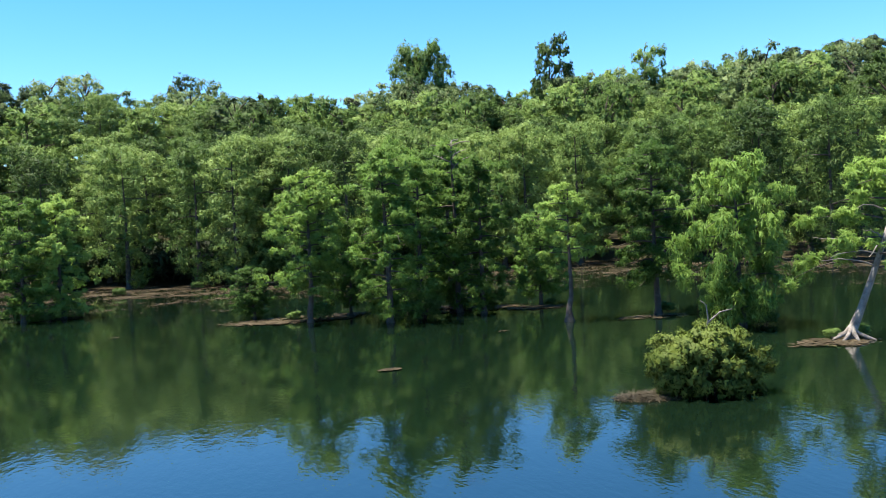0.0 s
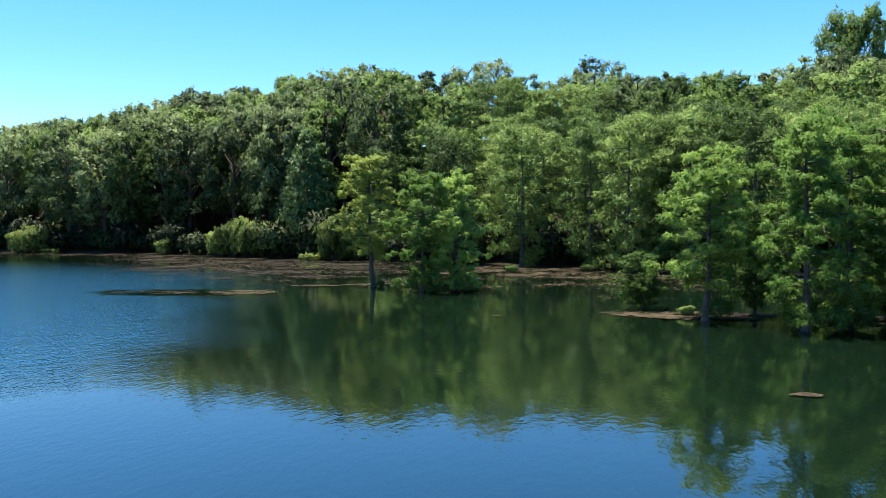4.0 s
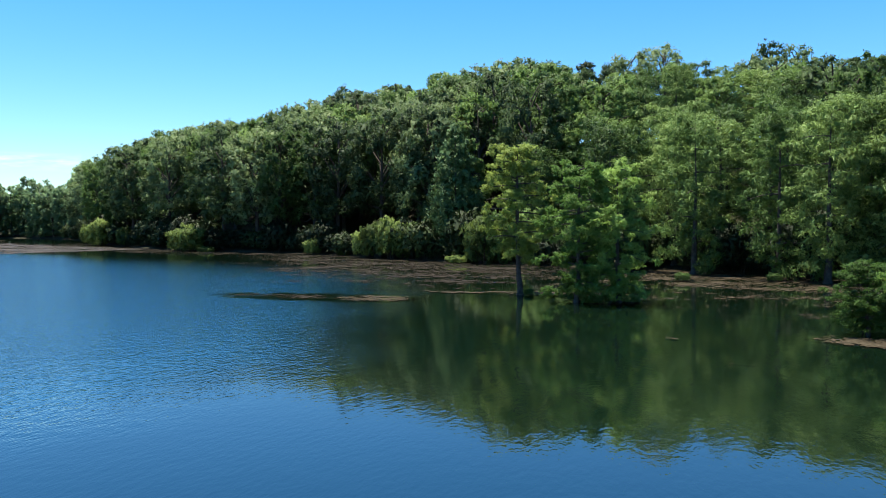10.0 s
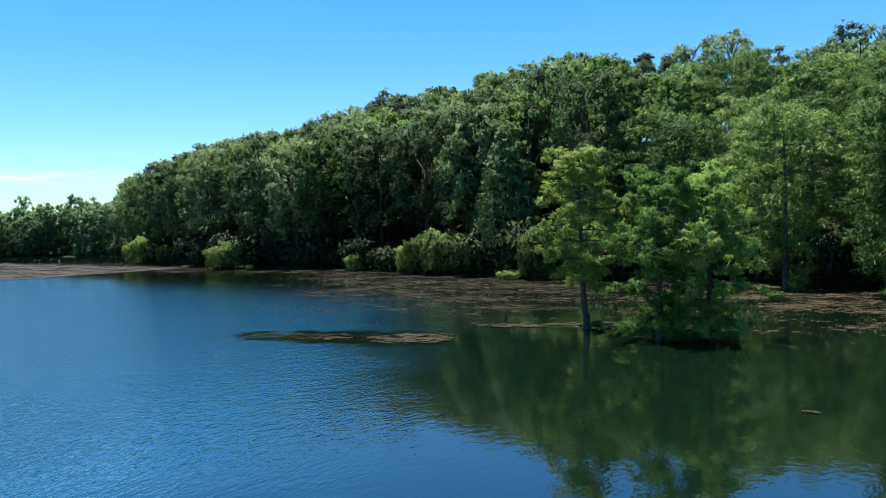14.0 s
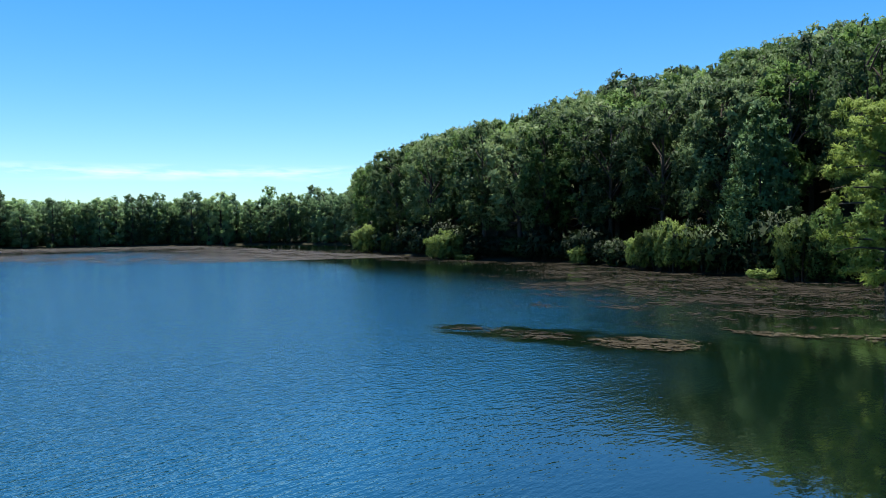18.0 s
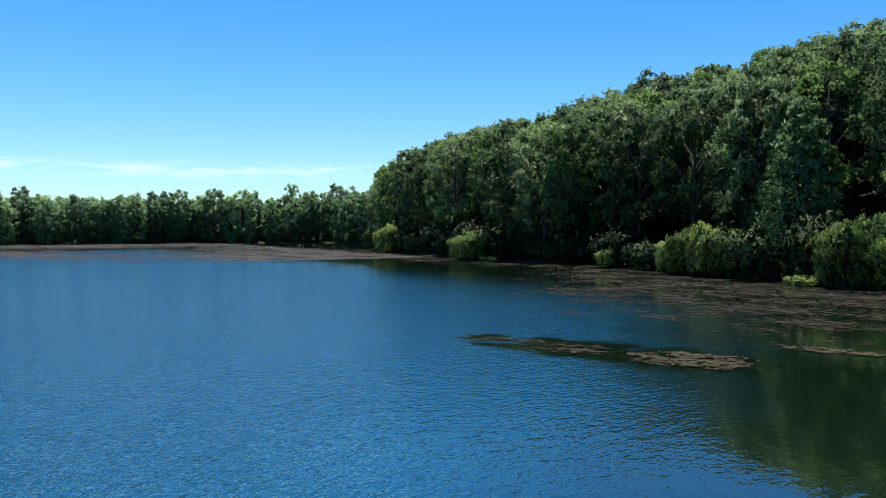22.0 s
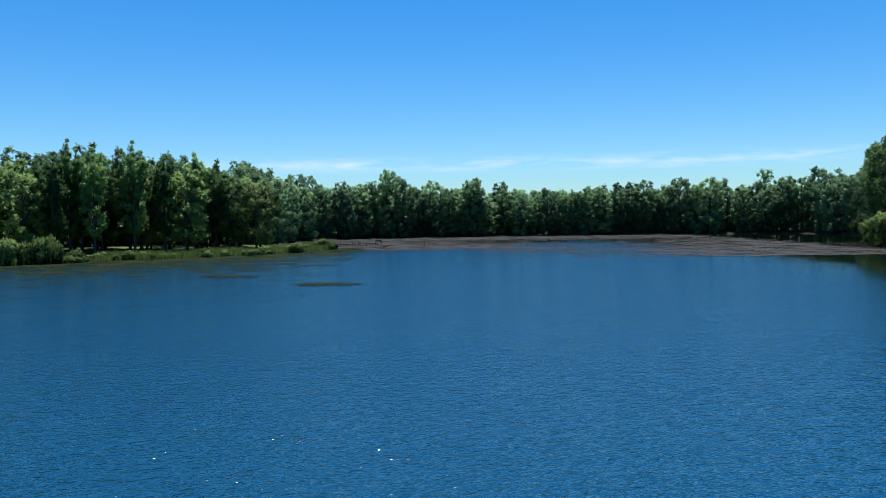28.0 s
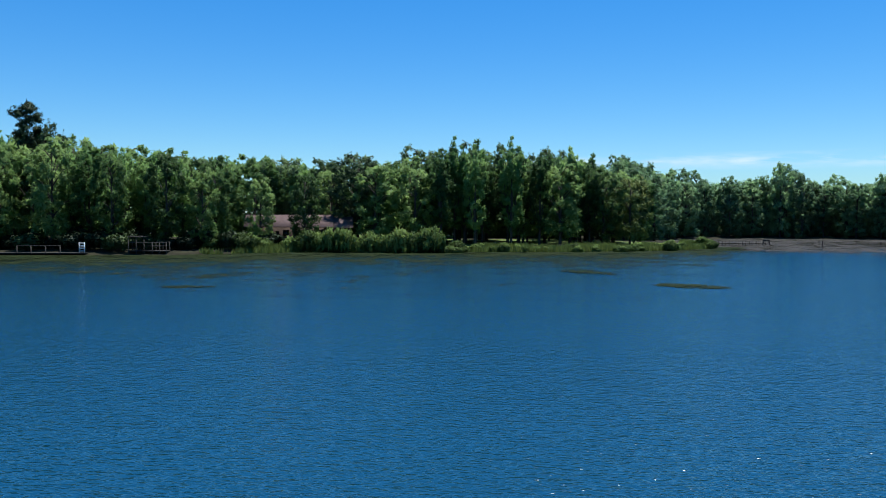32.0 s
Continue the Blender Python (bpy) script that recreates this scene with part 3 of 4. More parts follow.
# the cypresses that stand in the water
def stand_in_water():
    g = "cypresses standing in the water"
    tall = make_cypress("bald_cypress", 11, 12.8, 3.7, 30000, 0.19, 0.2, near=True)
    plant(tall, -11.6, 69.6, 1.0, 1.0, 0.5, 0, "bald cypress with grey flared trunk and feathery green sprays", group=g)
    plant(tall, 16.5, 63.5, 1.0, 1.04, 2.2, 0, "bald cypress with grey flared trunk and feathery green sprays", group=g)
    full = make_cypress("bald_cypress", 12, 14.6, 3.7, 34000, 0.19, 0.05, near=True)
    for x, y, s, a in ((-4.6, 66.6, 1.0, 0.0), (0.6, 75.4, 1.03, 1.7), (-2.0, 71.0, 0.95, 3.1), (3.2, 70.0, 0.9, 4.6)):
        plant(full, x, y, s, 1.0, a, 0, "bald cypress with full feathery green crown standing in water", group=g)
    thin = make_cypress("bald_cypress", 13, 10.4, 2.7, 8500, 0.19, 0.45, sparse=True, flare=2.6, near=True)
    plant(thin, 9.3, 61.8, 1.0, 1.0, 1.0, 0, "slender bald cypress with swollen grey base and sparse crown", group=g)
    snag = make_cypress("bald_cypress", 20, 15.2, 3.0, 10000, 0.19, 0.2, sparse=True, near=True)
    rng = np.random.default_rng(5)
    for k in range(7):
        pts = limb_points(rng, (0, 0, 12.6 + 0.35 * k), k * 2.2, rng.uniform(1.4, 2.6), rng.uniform(0.2, 0.9), 7)
        pts[1:, :2] += rng.normal(size=(6, 2)) * 0.16
        part("dead_limb", smooth(mesh_of("dead_limb", *tube(pts, np.linspace(0.07, 0.02, 7), 6), DEADWOOD)), snag, "bleached bare limb")
    plant(snag, 1.2, 71.6, 1.0, 1.0, 0.6, 0, "bald cypress with bleached bare limbs at its top", group=g)
    small = make_cypress("bald_cypress", 14, 8.6, 3.4, 21000, 0.18, 0.12, near=True)
    plant(small, 8.6, 73.7, 1.0, 1.0, 0.4, 0, "small bushy bald cypress in a weed patch", group=g)
    plant(small, -8.6, 73.6, 0.85, 1.2, 2.0, 0, "small bushy bald cypress in a weed patch", group=g)
    plant(small, -17.6, 75.0, 0.75, 0.75, 4.0, 0, "small bushy bald cypress in a weed patch", group=g)
    weeping = make_cypress("bald_cypress", 15, 11.6, 3.8, 36000, 0.19, 0.05, weep=0.8, near=True)
    plant(weeping, 19.8, 54.6, 1.0, 1.0, 0.8, 0, "bright green weeping bald cypress drooping to the water", group=g)
    leaning = make_cypress("bald_cypress", 16, 12.5, 4.4, 20000, 0.19, 0.3, lean=0.37, flare=1.7, sparse=True, near=True, bark=BARK_PALE)
    rng = np.random.default_rng(6)
    for k in range(6):
        a, ln = 2.2 + k * 0.85, rng.uniform(0.7, 1.3)
        pts = [(0.12, 0, 0.75), (0.1 + 0.35 * math.cos(a), 0.35 * math.sin(a), 0.34), (ln * math.cos(a), ln * math.sin(a), 0.02), (1.25 * ln * math.cos(a), 1.25 * ln * math.sin(a), -0.3)]
        part("root", smooth(mesh_of("root", *tube(pts, (0.17, 0.13, 0.09, 0.05), 7), BARK_PALE)), leaning, "pale splayed root")
    for k in range(9):
        z = rng.uniform(3.0, 9.0)
        pts = limb_points(rng, (0.37 * z, 0, z), 3.1 + rng.normal() * 0.9, rng.uniform(1.8, 3.6), rng.uniform(0.0, 0.5), 7)
        part("dead_limb", smooth(mesh_of("dead_limb", *tube(pts, np.linspace(0.055, 0.015, 7), 6), DEADWOOD)), leaning, "bleached bare limb")
    plant(leaning, 23.4, 47.4, 1.0, 1.0, 0.0, 0, "leaning bald cypress with pale trunk and open crown", group=g)
    twin = make_cypress("bald_cypress", 17, 15.2, 3.6, 30000, 0.19, 0.24, mat=LEAF_YELLOW, near=True)
    plant(twin, -51.0, 86.0, 1.0, 1.0, 0.3, 0, "yellow-green bald cypress with pale straight trunk", group=g)
    clump = make_cypress("bald_cypress", 18, 13.6, 4.0, 36000, 0.2, 0.04, near=True)
    plant(clump, -42.8, 82.6, 0.92, 1.0, 0.3, 0, "dense bright green bald cypress standing in water", group=g)
    plant(clump, -39.6, 84.6, 1.0, 1.0, 2.3, 0, "dense bright green bald cypress standing in water", group=g)
    bush = make_shrub("cypress_bush", 19, 3.7, 2.7, 36000, 0.14, LEAF_BUSH)
    for pts in ([(0.2, 0.3, 2.4), (0.4, 0.2, 3.3), (0.3, 0.1, 3.9), (0.05, 0.1, 4.1)], [(0.4, 0.2, 3.2), (0.9, 0.1, 3.6), (1.4, 0.0, 3.7)]):
        part("dead_branch", smooth(mesh_of("dead_branch", *tube(pts, np.linspace(0.045, 0.018, len(pts)), 6), DEADWOOD)), bush, "bleached bare branch")
    plant(bush, 11.2, 36.0, 1.0, 1.12, 0.0, -0.55, "round yellow-green bush growing out of the water", "bush")


stand_in_water()


def scatter(region, spacing, jitter=0.42):
    """Jittered places in a box x0, y0, x1, y1."""
    x0, y0, x1, y1 = region
    for i in range(int((x1 - x0) / spacing)):
        for j in range(int((y1 - y0) / spacing)):
            yield (x0 + (i + 0.5 + RNG.uniform(-jitter, jitter)) * spacing, y0 + (j + 0.5 + RNG.uniform(-jitter, jitter)) * spacing)


# how high the tree tops stand over the eye, by direction: yaw and rise over run
SKY_EAST = [(-40, 0.15), (-29, 0.158), (-26, 0.168), (-21, 0.168), (-16, 0.157), (-12, 0.163), (-9, 0.16), (-6, 0.148), (-3, 0.152), (1, 0.165), (3, 0.16), (6, 0.144), (8, 0.158), (10.5, 0.152), (14, 0.157), (20, 0.165)]
SKY_NORTH = [(13, 0.178), (15.5, 0.188), (20, 0.188), (25, 0.19), (29, 0.184), (31.7, 0.194), (38, 0.181), (42.7, 0.16), (46, 0.148), (50, 0.127), (54, 0.108), (58, 0.097), (60.6, 0.078), (62.4, 0.06), (66, 0.04), (70, 0.036)]
SKY_WEST = [(60, 0.046), (71, 0.045), (77, 0.037), (81, 0.041), (85, 0.034), (89, 0.043), (92, 0.043), (96, 0.053), (99, 0.045), (102, 0.05), (104, 0.056), (107, 0.073), (111, 0.077), (115, 0.085), (117, 0.088), (120, 0.074), (126, 0.075), (133, 0.079), (139, 0.086), (145, 0.094), (152, 0.1)]


def heading(x, y, cx, cy):
    return math.degrees(math.atan2(-(x - cx), y - cy)), math.hypot(x - cx, y - cy)


def top_height(x, y):
    """The height above the water that tree tops reach at a place."""
    yaw, r = heading(x, y, -42, 48)
    if yaw > 64 and x < -120:
        return 8.0 + r * np.interp(yaw, *zip(*SKY_WEST))
    yaw, r = heading(x, y, -12.6, 25.5)
    if yaw > 16:
        return 9.0 + r * np.interp(yaw, *zip(*SKY_NORTH))
    yaw, r = heading(x, y, 0, 0)
    return 8.2 + r * np.interp(yaw, *zip(*SKY_EAST))


def plant_under(kinds, heights, x, y, share, least, most, label, group):
    """Plants a tree whose top stays below the skyline; share: how near to it it may come."""
    k = int(RNG.integers(len(kinds)))
    z = max(one_height(x, y) - 0.1, 0.0 if shore_distance(np.array([x]), np.array([y]))[0] < 0 else -1)
    tall = min(most, max(least, (top_height(x, y) * share - z) / heights))
    wide = max(0.8, tall) ** 0.6 * RNG.uniform(0.95, 1.2)
    return plant(kinds[k], x, y, wide, tall / wide, None, z, label, "tree", group)


def hill_forest():
    cyp = [make_cypress("bald_cypress", 30 + k, 17.0, 4.3, 17000, 0.22, 0.06) for k in range(3)]
    oak = [make_broadleaf("oak_tree", 40 + k, 19.0, 5.5, 10000, 0.34, LEAF_OAK, 0.24) for k in range(4)]
    gum = [make_broadleaf("sweetgum_tree", 50 + k, 20.0, 4.9, 9000, 0.34, LEAF_GUM, 0.24) for k in range(3)]
    pines = [make_pine("pine_tree", 60 + k, 22.0, 4.0, 5600, 0.42) for k in range(2)]
    g = "woods on the hillside"
    for x, y in scatter((-330, 85, 150, 300), 9.2):
        d = float(shore_distance(np.array([x]), np.array([y]))[0])
        yaw, _ = heading(x, y, -12, 25)
        run = np.interp(yaw, [h[0] for h in HILL], [h[2] for h in HILL])
        if yaw < -38 or yaw > 69 or d > run + 6:
            continue
        marsh = -66 < x < 75 and d < 4
        if d < 2.5 and not (marsh and d > -9 and y > 104):
            continue
        swamp = x > -75 and d < 30
        if math.hypot(x + 100, y - 140) < 8.5 or (d < 7 and -124 < x < -82):
            continue
        r, share = RNG.random(), RNG.uniform(0.84, 0.97)
        if swamp or (x > -90 and d < 60 and r < 0.6):
            plant_under(cyp, 17.4, x, y, share, 0.55, 1.15, "feathery green bald cypress in the swamp woods", g)
        elif r < 0.04 and d > 40:
            plant_under(pines, 22.0, x, y, 1.02, 0.6, 1.0, "dark pine standing above the wooded hillside", g)
        elif r < 0.62:
            plant_under(oak, 20.3, x, y, share, 0.6, 1.25, "dark green oak with a lumpy crown on the hillside", g)
        else:
            plant_under(gum, 21.2, x, y, share, 0.6, 1.2, "green sweetgum tree on the wooded hillside", g)
    # trees that rise over the skyline
    big = make_broadleaf("tall_oak", 68, 24.0, 9.4, 26000, 0.42, LEAF_GUM, 0.3, 2.2, split=True)
    z = one_height(-4.4, 232)
    plant(big, -4.4, 232, 1.0, (59.0 - z) / 24.0, 0.4, z, "large pale green oak rising over the wooded ridge", "tree", g)
    ragged = make_broadleaf("ragged_oak", 66, 22.0, 5.6, 4600, 0.42, LEAF_OAK, 0.3)
    for x, y, top in ((-89, 190, 46.0), (-80, 189, 46.8), (-72, 234, 53.8), (-64, 236, 52.5)):
        z = one_height(x, y)
        plant(ragged, x, y, 1.0, (top - z) / 22.0, None, z, "ragged oak with bare twigs on the ridge", "tree", g)
    for x, y, top in ((32, 228, 51.5), (58, 226, 48.8)):
        z = one_height(x, y)
        plant(gum, x, y, 1.0, (top - z) / 20.0, None, z, "green sweetgum rising over the ridge", "tree", g)
    for x, y, top in ((84, 212, 46), (92, 211, 47), (97, 213, 46), (103, 210, 48), (110, 206, 48), (124, 205, 47.5), (-179, 186, 43.5), (-176, 189, 42), (-142, 205, 48.5)):
        z = one_height(x, y)
        plant(pines, x, y, 1.35, (top - z) / 29.7, None, z, "dark pine standing above the wooded ridge", "tree", g)
    return oak, gum, pines, cyp


OAKS, GUMS, PINES, CYPS = hill_forest()


def west_and_far():
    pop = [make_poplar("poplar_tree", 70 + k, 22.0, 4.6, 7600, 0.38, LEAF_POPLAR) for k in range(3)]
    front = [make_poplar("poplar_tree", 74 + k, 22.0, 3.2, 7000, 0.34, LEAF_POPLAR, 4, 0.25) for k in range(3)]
    g = "trees on the far bank"
    for x, y in ((-219, -36), (-224, -44), (-229, -31), (-235, -26), (-243, -21), (-251, -18), (-215, -43), (-238, -33), (-230, -41)):
        plant_under(front, 22.0, x, y, RNG.uniform(0.94, 1.03), 0.7, 1.3, "tall upright poplar with pointed leaders on the bank", g)
    pale = make_broadleaf("pale_sycamore", 77, 17.0, 5.2, 8000, 0.36, LEAF_PALE, 0.1, split=True)
    plant(pale, -252, -8, 1.0, 1.05, 0.0, None, "pale yellow-green sycamore at the end of the bank", "tree", g)
    plant(pale, -262, -16, 0.8, 1.05, 2.0, None, "pale yellow-green sycamore at the end of the bank", "tree", g)
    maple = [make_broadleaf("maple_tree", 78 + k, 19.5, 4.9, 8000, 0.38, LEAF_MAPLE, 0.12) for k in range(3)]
    for x, y in scatter((-330, -160, -110, 15), 7.0):
        d = float(shore_distance(np.array([x]), np.array([y]))[0])
        along = (x + 201.5) * 0.58 - (y + 76) * 0.81
        across = (x + 201.5) * 0.81 + (y + 76) * 0.58
        if d < 13 or d > 42 or y > 0.9 * (x + 258) or (abs(along) < 15 and -7 < across < 26):
            continue
        r = RNG.random()
        kinds, tall = (pop, 22.3) if r < 0.42 else (maple, 20.8) if r < 0.88 else (OAKS, 20.5)
        plant_under(kinds, tall, x, y, RNG.uniform(0.8, 0.93), 0.6, 1.3, "green broadleaf tree in the lakeside wood", g)
    for x, y, s in ((-190, -76, 0.62), (-196, -68, 0.66), (-183, -83, 0.8), (-170, -84, 0.8), (-163, -92, 0.85), (-157, -103, 0.9), (-150, -112, 0.95), (-176, -80, 0.7)):
        plant(maple, x, y, s, 1.15, None, None, "green broadleaf tree shading the shore", "tree", g)
    plant(PINES, -163.5, -120, 1.3, 1.1, None, None, "tall dark pine over the lakeside wood", "tree", g)
    far = [make_broadleaf("shore_tree", 80 + k, 19.0, 4.4, 4600, 0.48, LEAF_FAR_HAZED, 0.04, 1.2) for k in range(4)]
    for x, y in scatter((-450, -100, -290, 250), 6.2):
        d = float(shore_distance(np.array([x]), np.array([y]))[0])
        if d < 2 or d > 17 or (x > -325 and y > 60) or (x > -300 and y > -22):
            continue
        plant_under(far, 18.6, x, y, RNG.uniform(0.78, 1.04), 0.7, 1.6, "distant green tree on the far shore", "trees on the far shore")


west_and_far()


def shore_shrubs():
    kinds = [make_shrub("shore_shrub", 90 + k, 3.6, 2.8, 7000, 0.19, LEAF_SHRUB) for k in range(2)]
    for x, y, s, tall in ((-141.5, 142.5, 0.9, 1.45), (-131, 141.5, 0.6, 0.6), (-179, 136.5, 1.75, 1.0), (-174.5, 138, 1.6, 1.0), (-184, 137, 1.55, 0.95), (-242, 148.5, 1.9, 1.1), (-247, 150.5, 1.6, 1.1), (-226, 147, 1.2, 1.2),
                          (-121, 137.5, 1.4, 1.05), (-117, 136.8, 1.6, 1.15), (-112.5, 136, 1.6, 1.25), (-93.5, 132.2, 1.6, 1.0), (-88, 132.0, 1.7, 1.2), (-263, 157.0, 1.6, 1.0)):
        plant(kinds, x, y, s, tall, None, None, "pale green leafy shrub at the water's edge", "shrub", "shrubs along the shore")
    thicket = [make_broadleaf("shore_thicket_tree", 94 + k, 9.0, 4.2, 9000, 0.22, LEAF_GUM, 0.08) for k in range(2)]
    for x, y, s, tall in ((-112.5, 138.5, 0.6, 1.0), (-108.5, 137.5, 0.7, 1.1), (-104.5, 139.0, 0.8, 1.15), (-90.0, 133.5, 0.95, 1.1), (-85.5, 133.5, 1.1, 1.2), (-80, 135, 1.1, 1.2), (-74, 136, 1.0, 1.2)):
        plant(thicket, x, y, s, tall, None, None, "bushy yellow-green tree leaning over the shore", "tree", "bushy trees along the shore")
    # undergrowth whose leaf colour carries the shade below the canopy
    edge = [make_shrub("edge_shrub", 92 + k, 4.2, 3.0, 2000, 0.4, LEAF_PAINTED_SHADE) for k in range(2)]
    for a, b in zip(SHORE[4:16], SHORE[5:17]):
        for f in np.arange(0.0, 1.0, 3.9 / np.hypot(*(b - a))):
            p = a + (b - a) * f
            plant(edge, p[0] + RNG.uniform(-1, 1), p[1] + RNG.uniform(0.8, 4.5), RNG.uniform(0.8, 1.4), RNG.uniform(0.9, 1.3), None, None, "undergrowth at the edge of the wood, canopy shade painted into its dark green", "shrub", "undergrowth along the wood")
    # added dark shrubs stand in for shade on the bank and house front
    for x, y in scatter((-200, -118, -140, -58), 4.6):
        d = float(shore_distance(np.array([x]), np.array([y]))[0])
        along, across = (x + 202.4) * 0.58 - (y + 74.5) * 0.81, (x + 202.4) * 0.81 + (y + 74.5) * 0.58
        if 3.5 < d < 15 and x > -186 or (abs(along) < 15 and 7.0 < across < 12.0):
            plant(edge, x, y, RNG.uniform(0.65, 1.1), RNG.uniform(0.65, 1.0), None, None, "undergrowth under the bank trees, their shade painted into its dark green", "shrub", "undergrowth along the bank")
    swamp = [make_shrub("swamp_shrub", 84 + k, 4.2, 3.0, 5200, 0.2, LEAF_GUM) for k in range(2)]
    for x, y, s in ((-11, 71, 0.5), (-13.5, 72.5, 0.55), (-5, 68, 0.6), (-2, 68.5, 0.6), (1.5, 73, 0.65), (3.5, 71, 0.6), (9.5, 74, 0.4), (17.5, 64.5, 0.55), (19, 56, 0.6), (21.5, 55, 0.55), (24.5, 48.5, 0.55), (22.8, 48.3, 0.4),
                    (-43.5, 83.5, 0.6), (-40.5, 83, 0.65), (-38.5, 85, 0.6), (-50.5, 86.8, 0.45), (-45, 113, 0.8), (-36, 119, 0.8), (-18, 76, 0.6)):
        plant(swamp, x, y, s, 0.9, None, 0, "leafy green swamp shrub at the foot of the cypresses", "shrub", "shrubs among the cypresses")
    low = [make_shrub("bank_shrub", 95 + k, 2.6, 2.6, 2600, 0.3, LEAF_SHRUB) for k in range(2)]
    for k in range(15):
        f = k / 14
        x, y = -187.5 - 13.5 * f + RNG.uniform(-0.5, 0.5), -66 + 29 * f + RNG.uniform(-0.5, 0.5)
        tall = 1.45 if k not in (3,) else 1.15
        plant(low, x, y, RNG.uniform(0.9, 1.15), tall * RNG.uniform(0.9, 1.1), None, None, "rounded green hedge shrub on the grassy bank", "shrub", "shrubs along the bank")
    willow = [make_shrub("bank_willow", 97 + k, 2.4, 2.2, 2200, 0.26, LEAF_PALE) for k in range(2)]
    for a, b in zip(SHORE[25:28], SHORE[26:29]):
        for f in np.arange(0.0, 1.0, 2.9 / np.hypot(*(b - a))):
            p = a + (b - a) * f
            plant(willow, p[0] - RNG.uniform(0.3, 2.0), p[1] - RNG.uniform(0.3, 2.0), RNG.uniform(0.45, 0.8), RNG.uniform(0.8, 1.2), None, None, "low pale green willow scrub on the bank", "shrub", "willow scrub along the bank")
    for x, y, s in ((-178.5, -76, 1.25), (-181.5, -73.5, 1.35), (-183.5, -71, 0.9), (-203.5, -34.5, 0.85), (-208, -33, 0.9), (-211, -30, 0.7), (-214, -27, 0.75), (-218, -20, 0.6), (-224, -12, 0.7), (-228, -9.5, 0.6), (-232, -5, 0.8), (-237, -2, 0.7), (-243, 1.5, 0.9), (-248, 3.0, 0.6), (-254, 5.5, 0.7), (-262, 8.5, 1.0), (-265, 8.6, 0.9)):
        for k in range(3):
            plant(low, x + RNG.normal() * 1.6, y - 0.6 + RNG.normal() * 1.6, s * RNG.uniform(0.55, 1.0), RNG.uniform(0.7, 1.15), None, None, "low green shrub on the grassy bank", "shrub", "shrubs along the bank")
    cone = make_cone("red_cedar", 99, 25.0, 6.6, 16000, 0.42, LEAF_CEDAR)
    plant(cone, -100, 140, 1.0, 1.0, 0.0, None, "dense dark green conical cedar at the shore", "tree")


shore_shrubs()


# ---- weed on the water ----
def weed_material(name, dark, mid, light, rough=0.85, gloss=0.06):
    """Floating weed: strands and mats with water showing between them, thicker where the bed is dense."""
    m, nt, b = material(name, rough)
    big, clots, strands = world_noise(nt, 0.16, 3), world_noise(nt, 1.1, 4, 0.65), world_noise(nt, 5.5, 4, 0.7)
    tone = maths(nt, "ADD", maths(nt, "MULTIPLY", world_noise(nt, 0.5, 4), 0.45), maths(nt, "MULTIPLY", strands, 0.55))
    nt.links.new(ramp(nt, tone, [(0.36, dark), (0.5, mid), (0.64, light)]), b.inputs["Base Color"])
    b.inputs["Specular IOR Level"].default_value = gloss
    bumped(nt, b, strands, 0.9, 0.06)
    bed = nt.nodes.new("ShaderNodeAttribute")
    bed.attribute_name = "bed"
    cover = maths(nt, "ADD", maths(nt, "MULTIPLY", big, 1.6), maths(nt, "ADD", maths(nt, "MULTIPLY", clots, 2.2), maths(nt, "MULTIPLY", strands, 1.6)))
    cover = maths(nt, "ADD", maths(nt, "SUBTRACT", cover, 2.7), bed.outputs["Fac"])
    edge = nt.nodes.new("ShaderNodeMapRange")
    edge.inputs["From Min"].default_value, edge.inputs["From Max"].default_value = 0.46, 0.56
    nt.links.new(cover, edge.inputs["Value"])
    clear, mx = nt.nodes.new("ShaderNodeBsdfTransparent"), nt.nodes.new("ShaderNodeMixShader")
    nt.links.new(edge.outputs[0], mx.inputs[0])
    nt.links.new(clear.outputs[0], mx.inputs[1])
    nt.links.new(b.outputs[0], mx.inputs[2])
    nt.links.new(mx.outputs[0], nt.nodes["Material Output"].inputs[0])
    return m


WEED_BROWN = weed_material("brown_floating_weed", (0.008, 0.007, 0.0045), (0.022, 0.0185, 0.012), (0.07, 0.058, 0.04))
WEED_OLIVE = weed_material("olive_floating_weed", (0.006, 0.01, 0.003), (0.017, 0.025, 0.007), (0.045, 0.056, 0.017))
WEED_FAR = weed_material("sunlit_grey_brown_weed", (0.016, 0.014, 0.01), (0.045, 0.039, 0.03), (0.095, 0.083, 0.066), gloss=0.2)
WEED_SWAMP = weed_material("tan_swamp_weed", (0.015, 0.012, 0.006), (0.041, 0.033, 0.019), (0.108, 0.088, 0.056))


def weed_sheet(name, x, y, bed, mat, label, group, lift=0.012):
    """A mat of weed over a grid of places, as thick as bed says."""
    ok = bed > 0.01
    k = np.arange(x.size).reshape(x.shape)
    good = ok[:-1, :-1] | ok[1:, :-1] | ok[:-1, 1:] | ok[1:, 1:]
    q = np.stack([k[:-1, :-1][good], k[:-1, 1:][good], k[1:, 1:][good], k[1:, :-1][good]], -1)
    used, inv = np.unique(q, return_inverse=True)
    z = lift + 0.03 * np.clip(bed, 0, 1)
    me = smooth(mesh_of(name, np.stack([x, y, z], -1).reshape(-1, 3)[used], inv.reshape(q.shape), mat))
    me.attributes.new("bed", "FLOAT", "POINT").data.foreach_set("value", bed.ravel()[used].astype(np.float32))
    tagged(new(name, me), label, "water weed", group, "stuff")


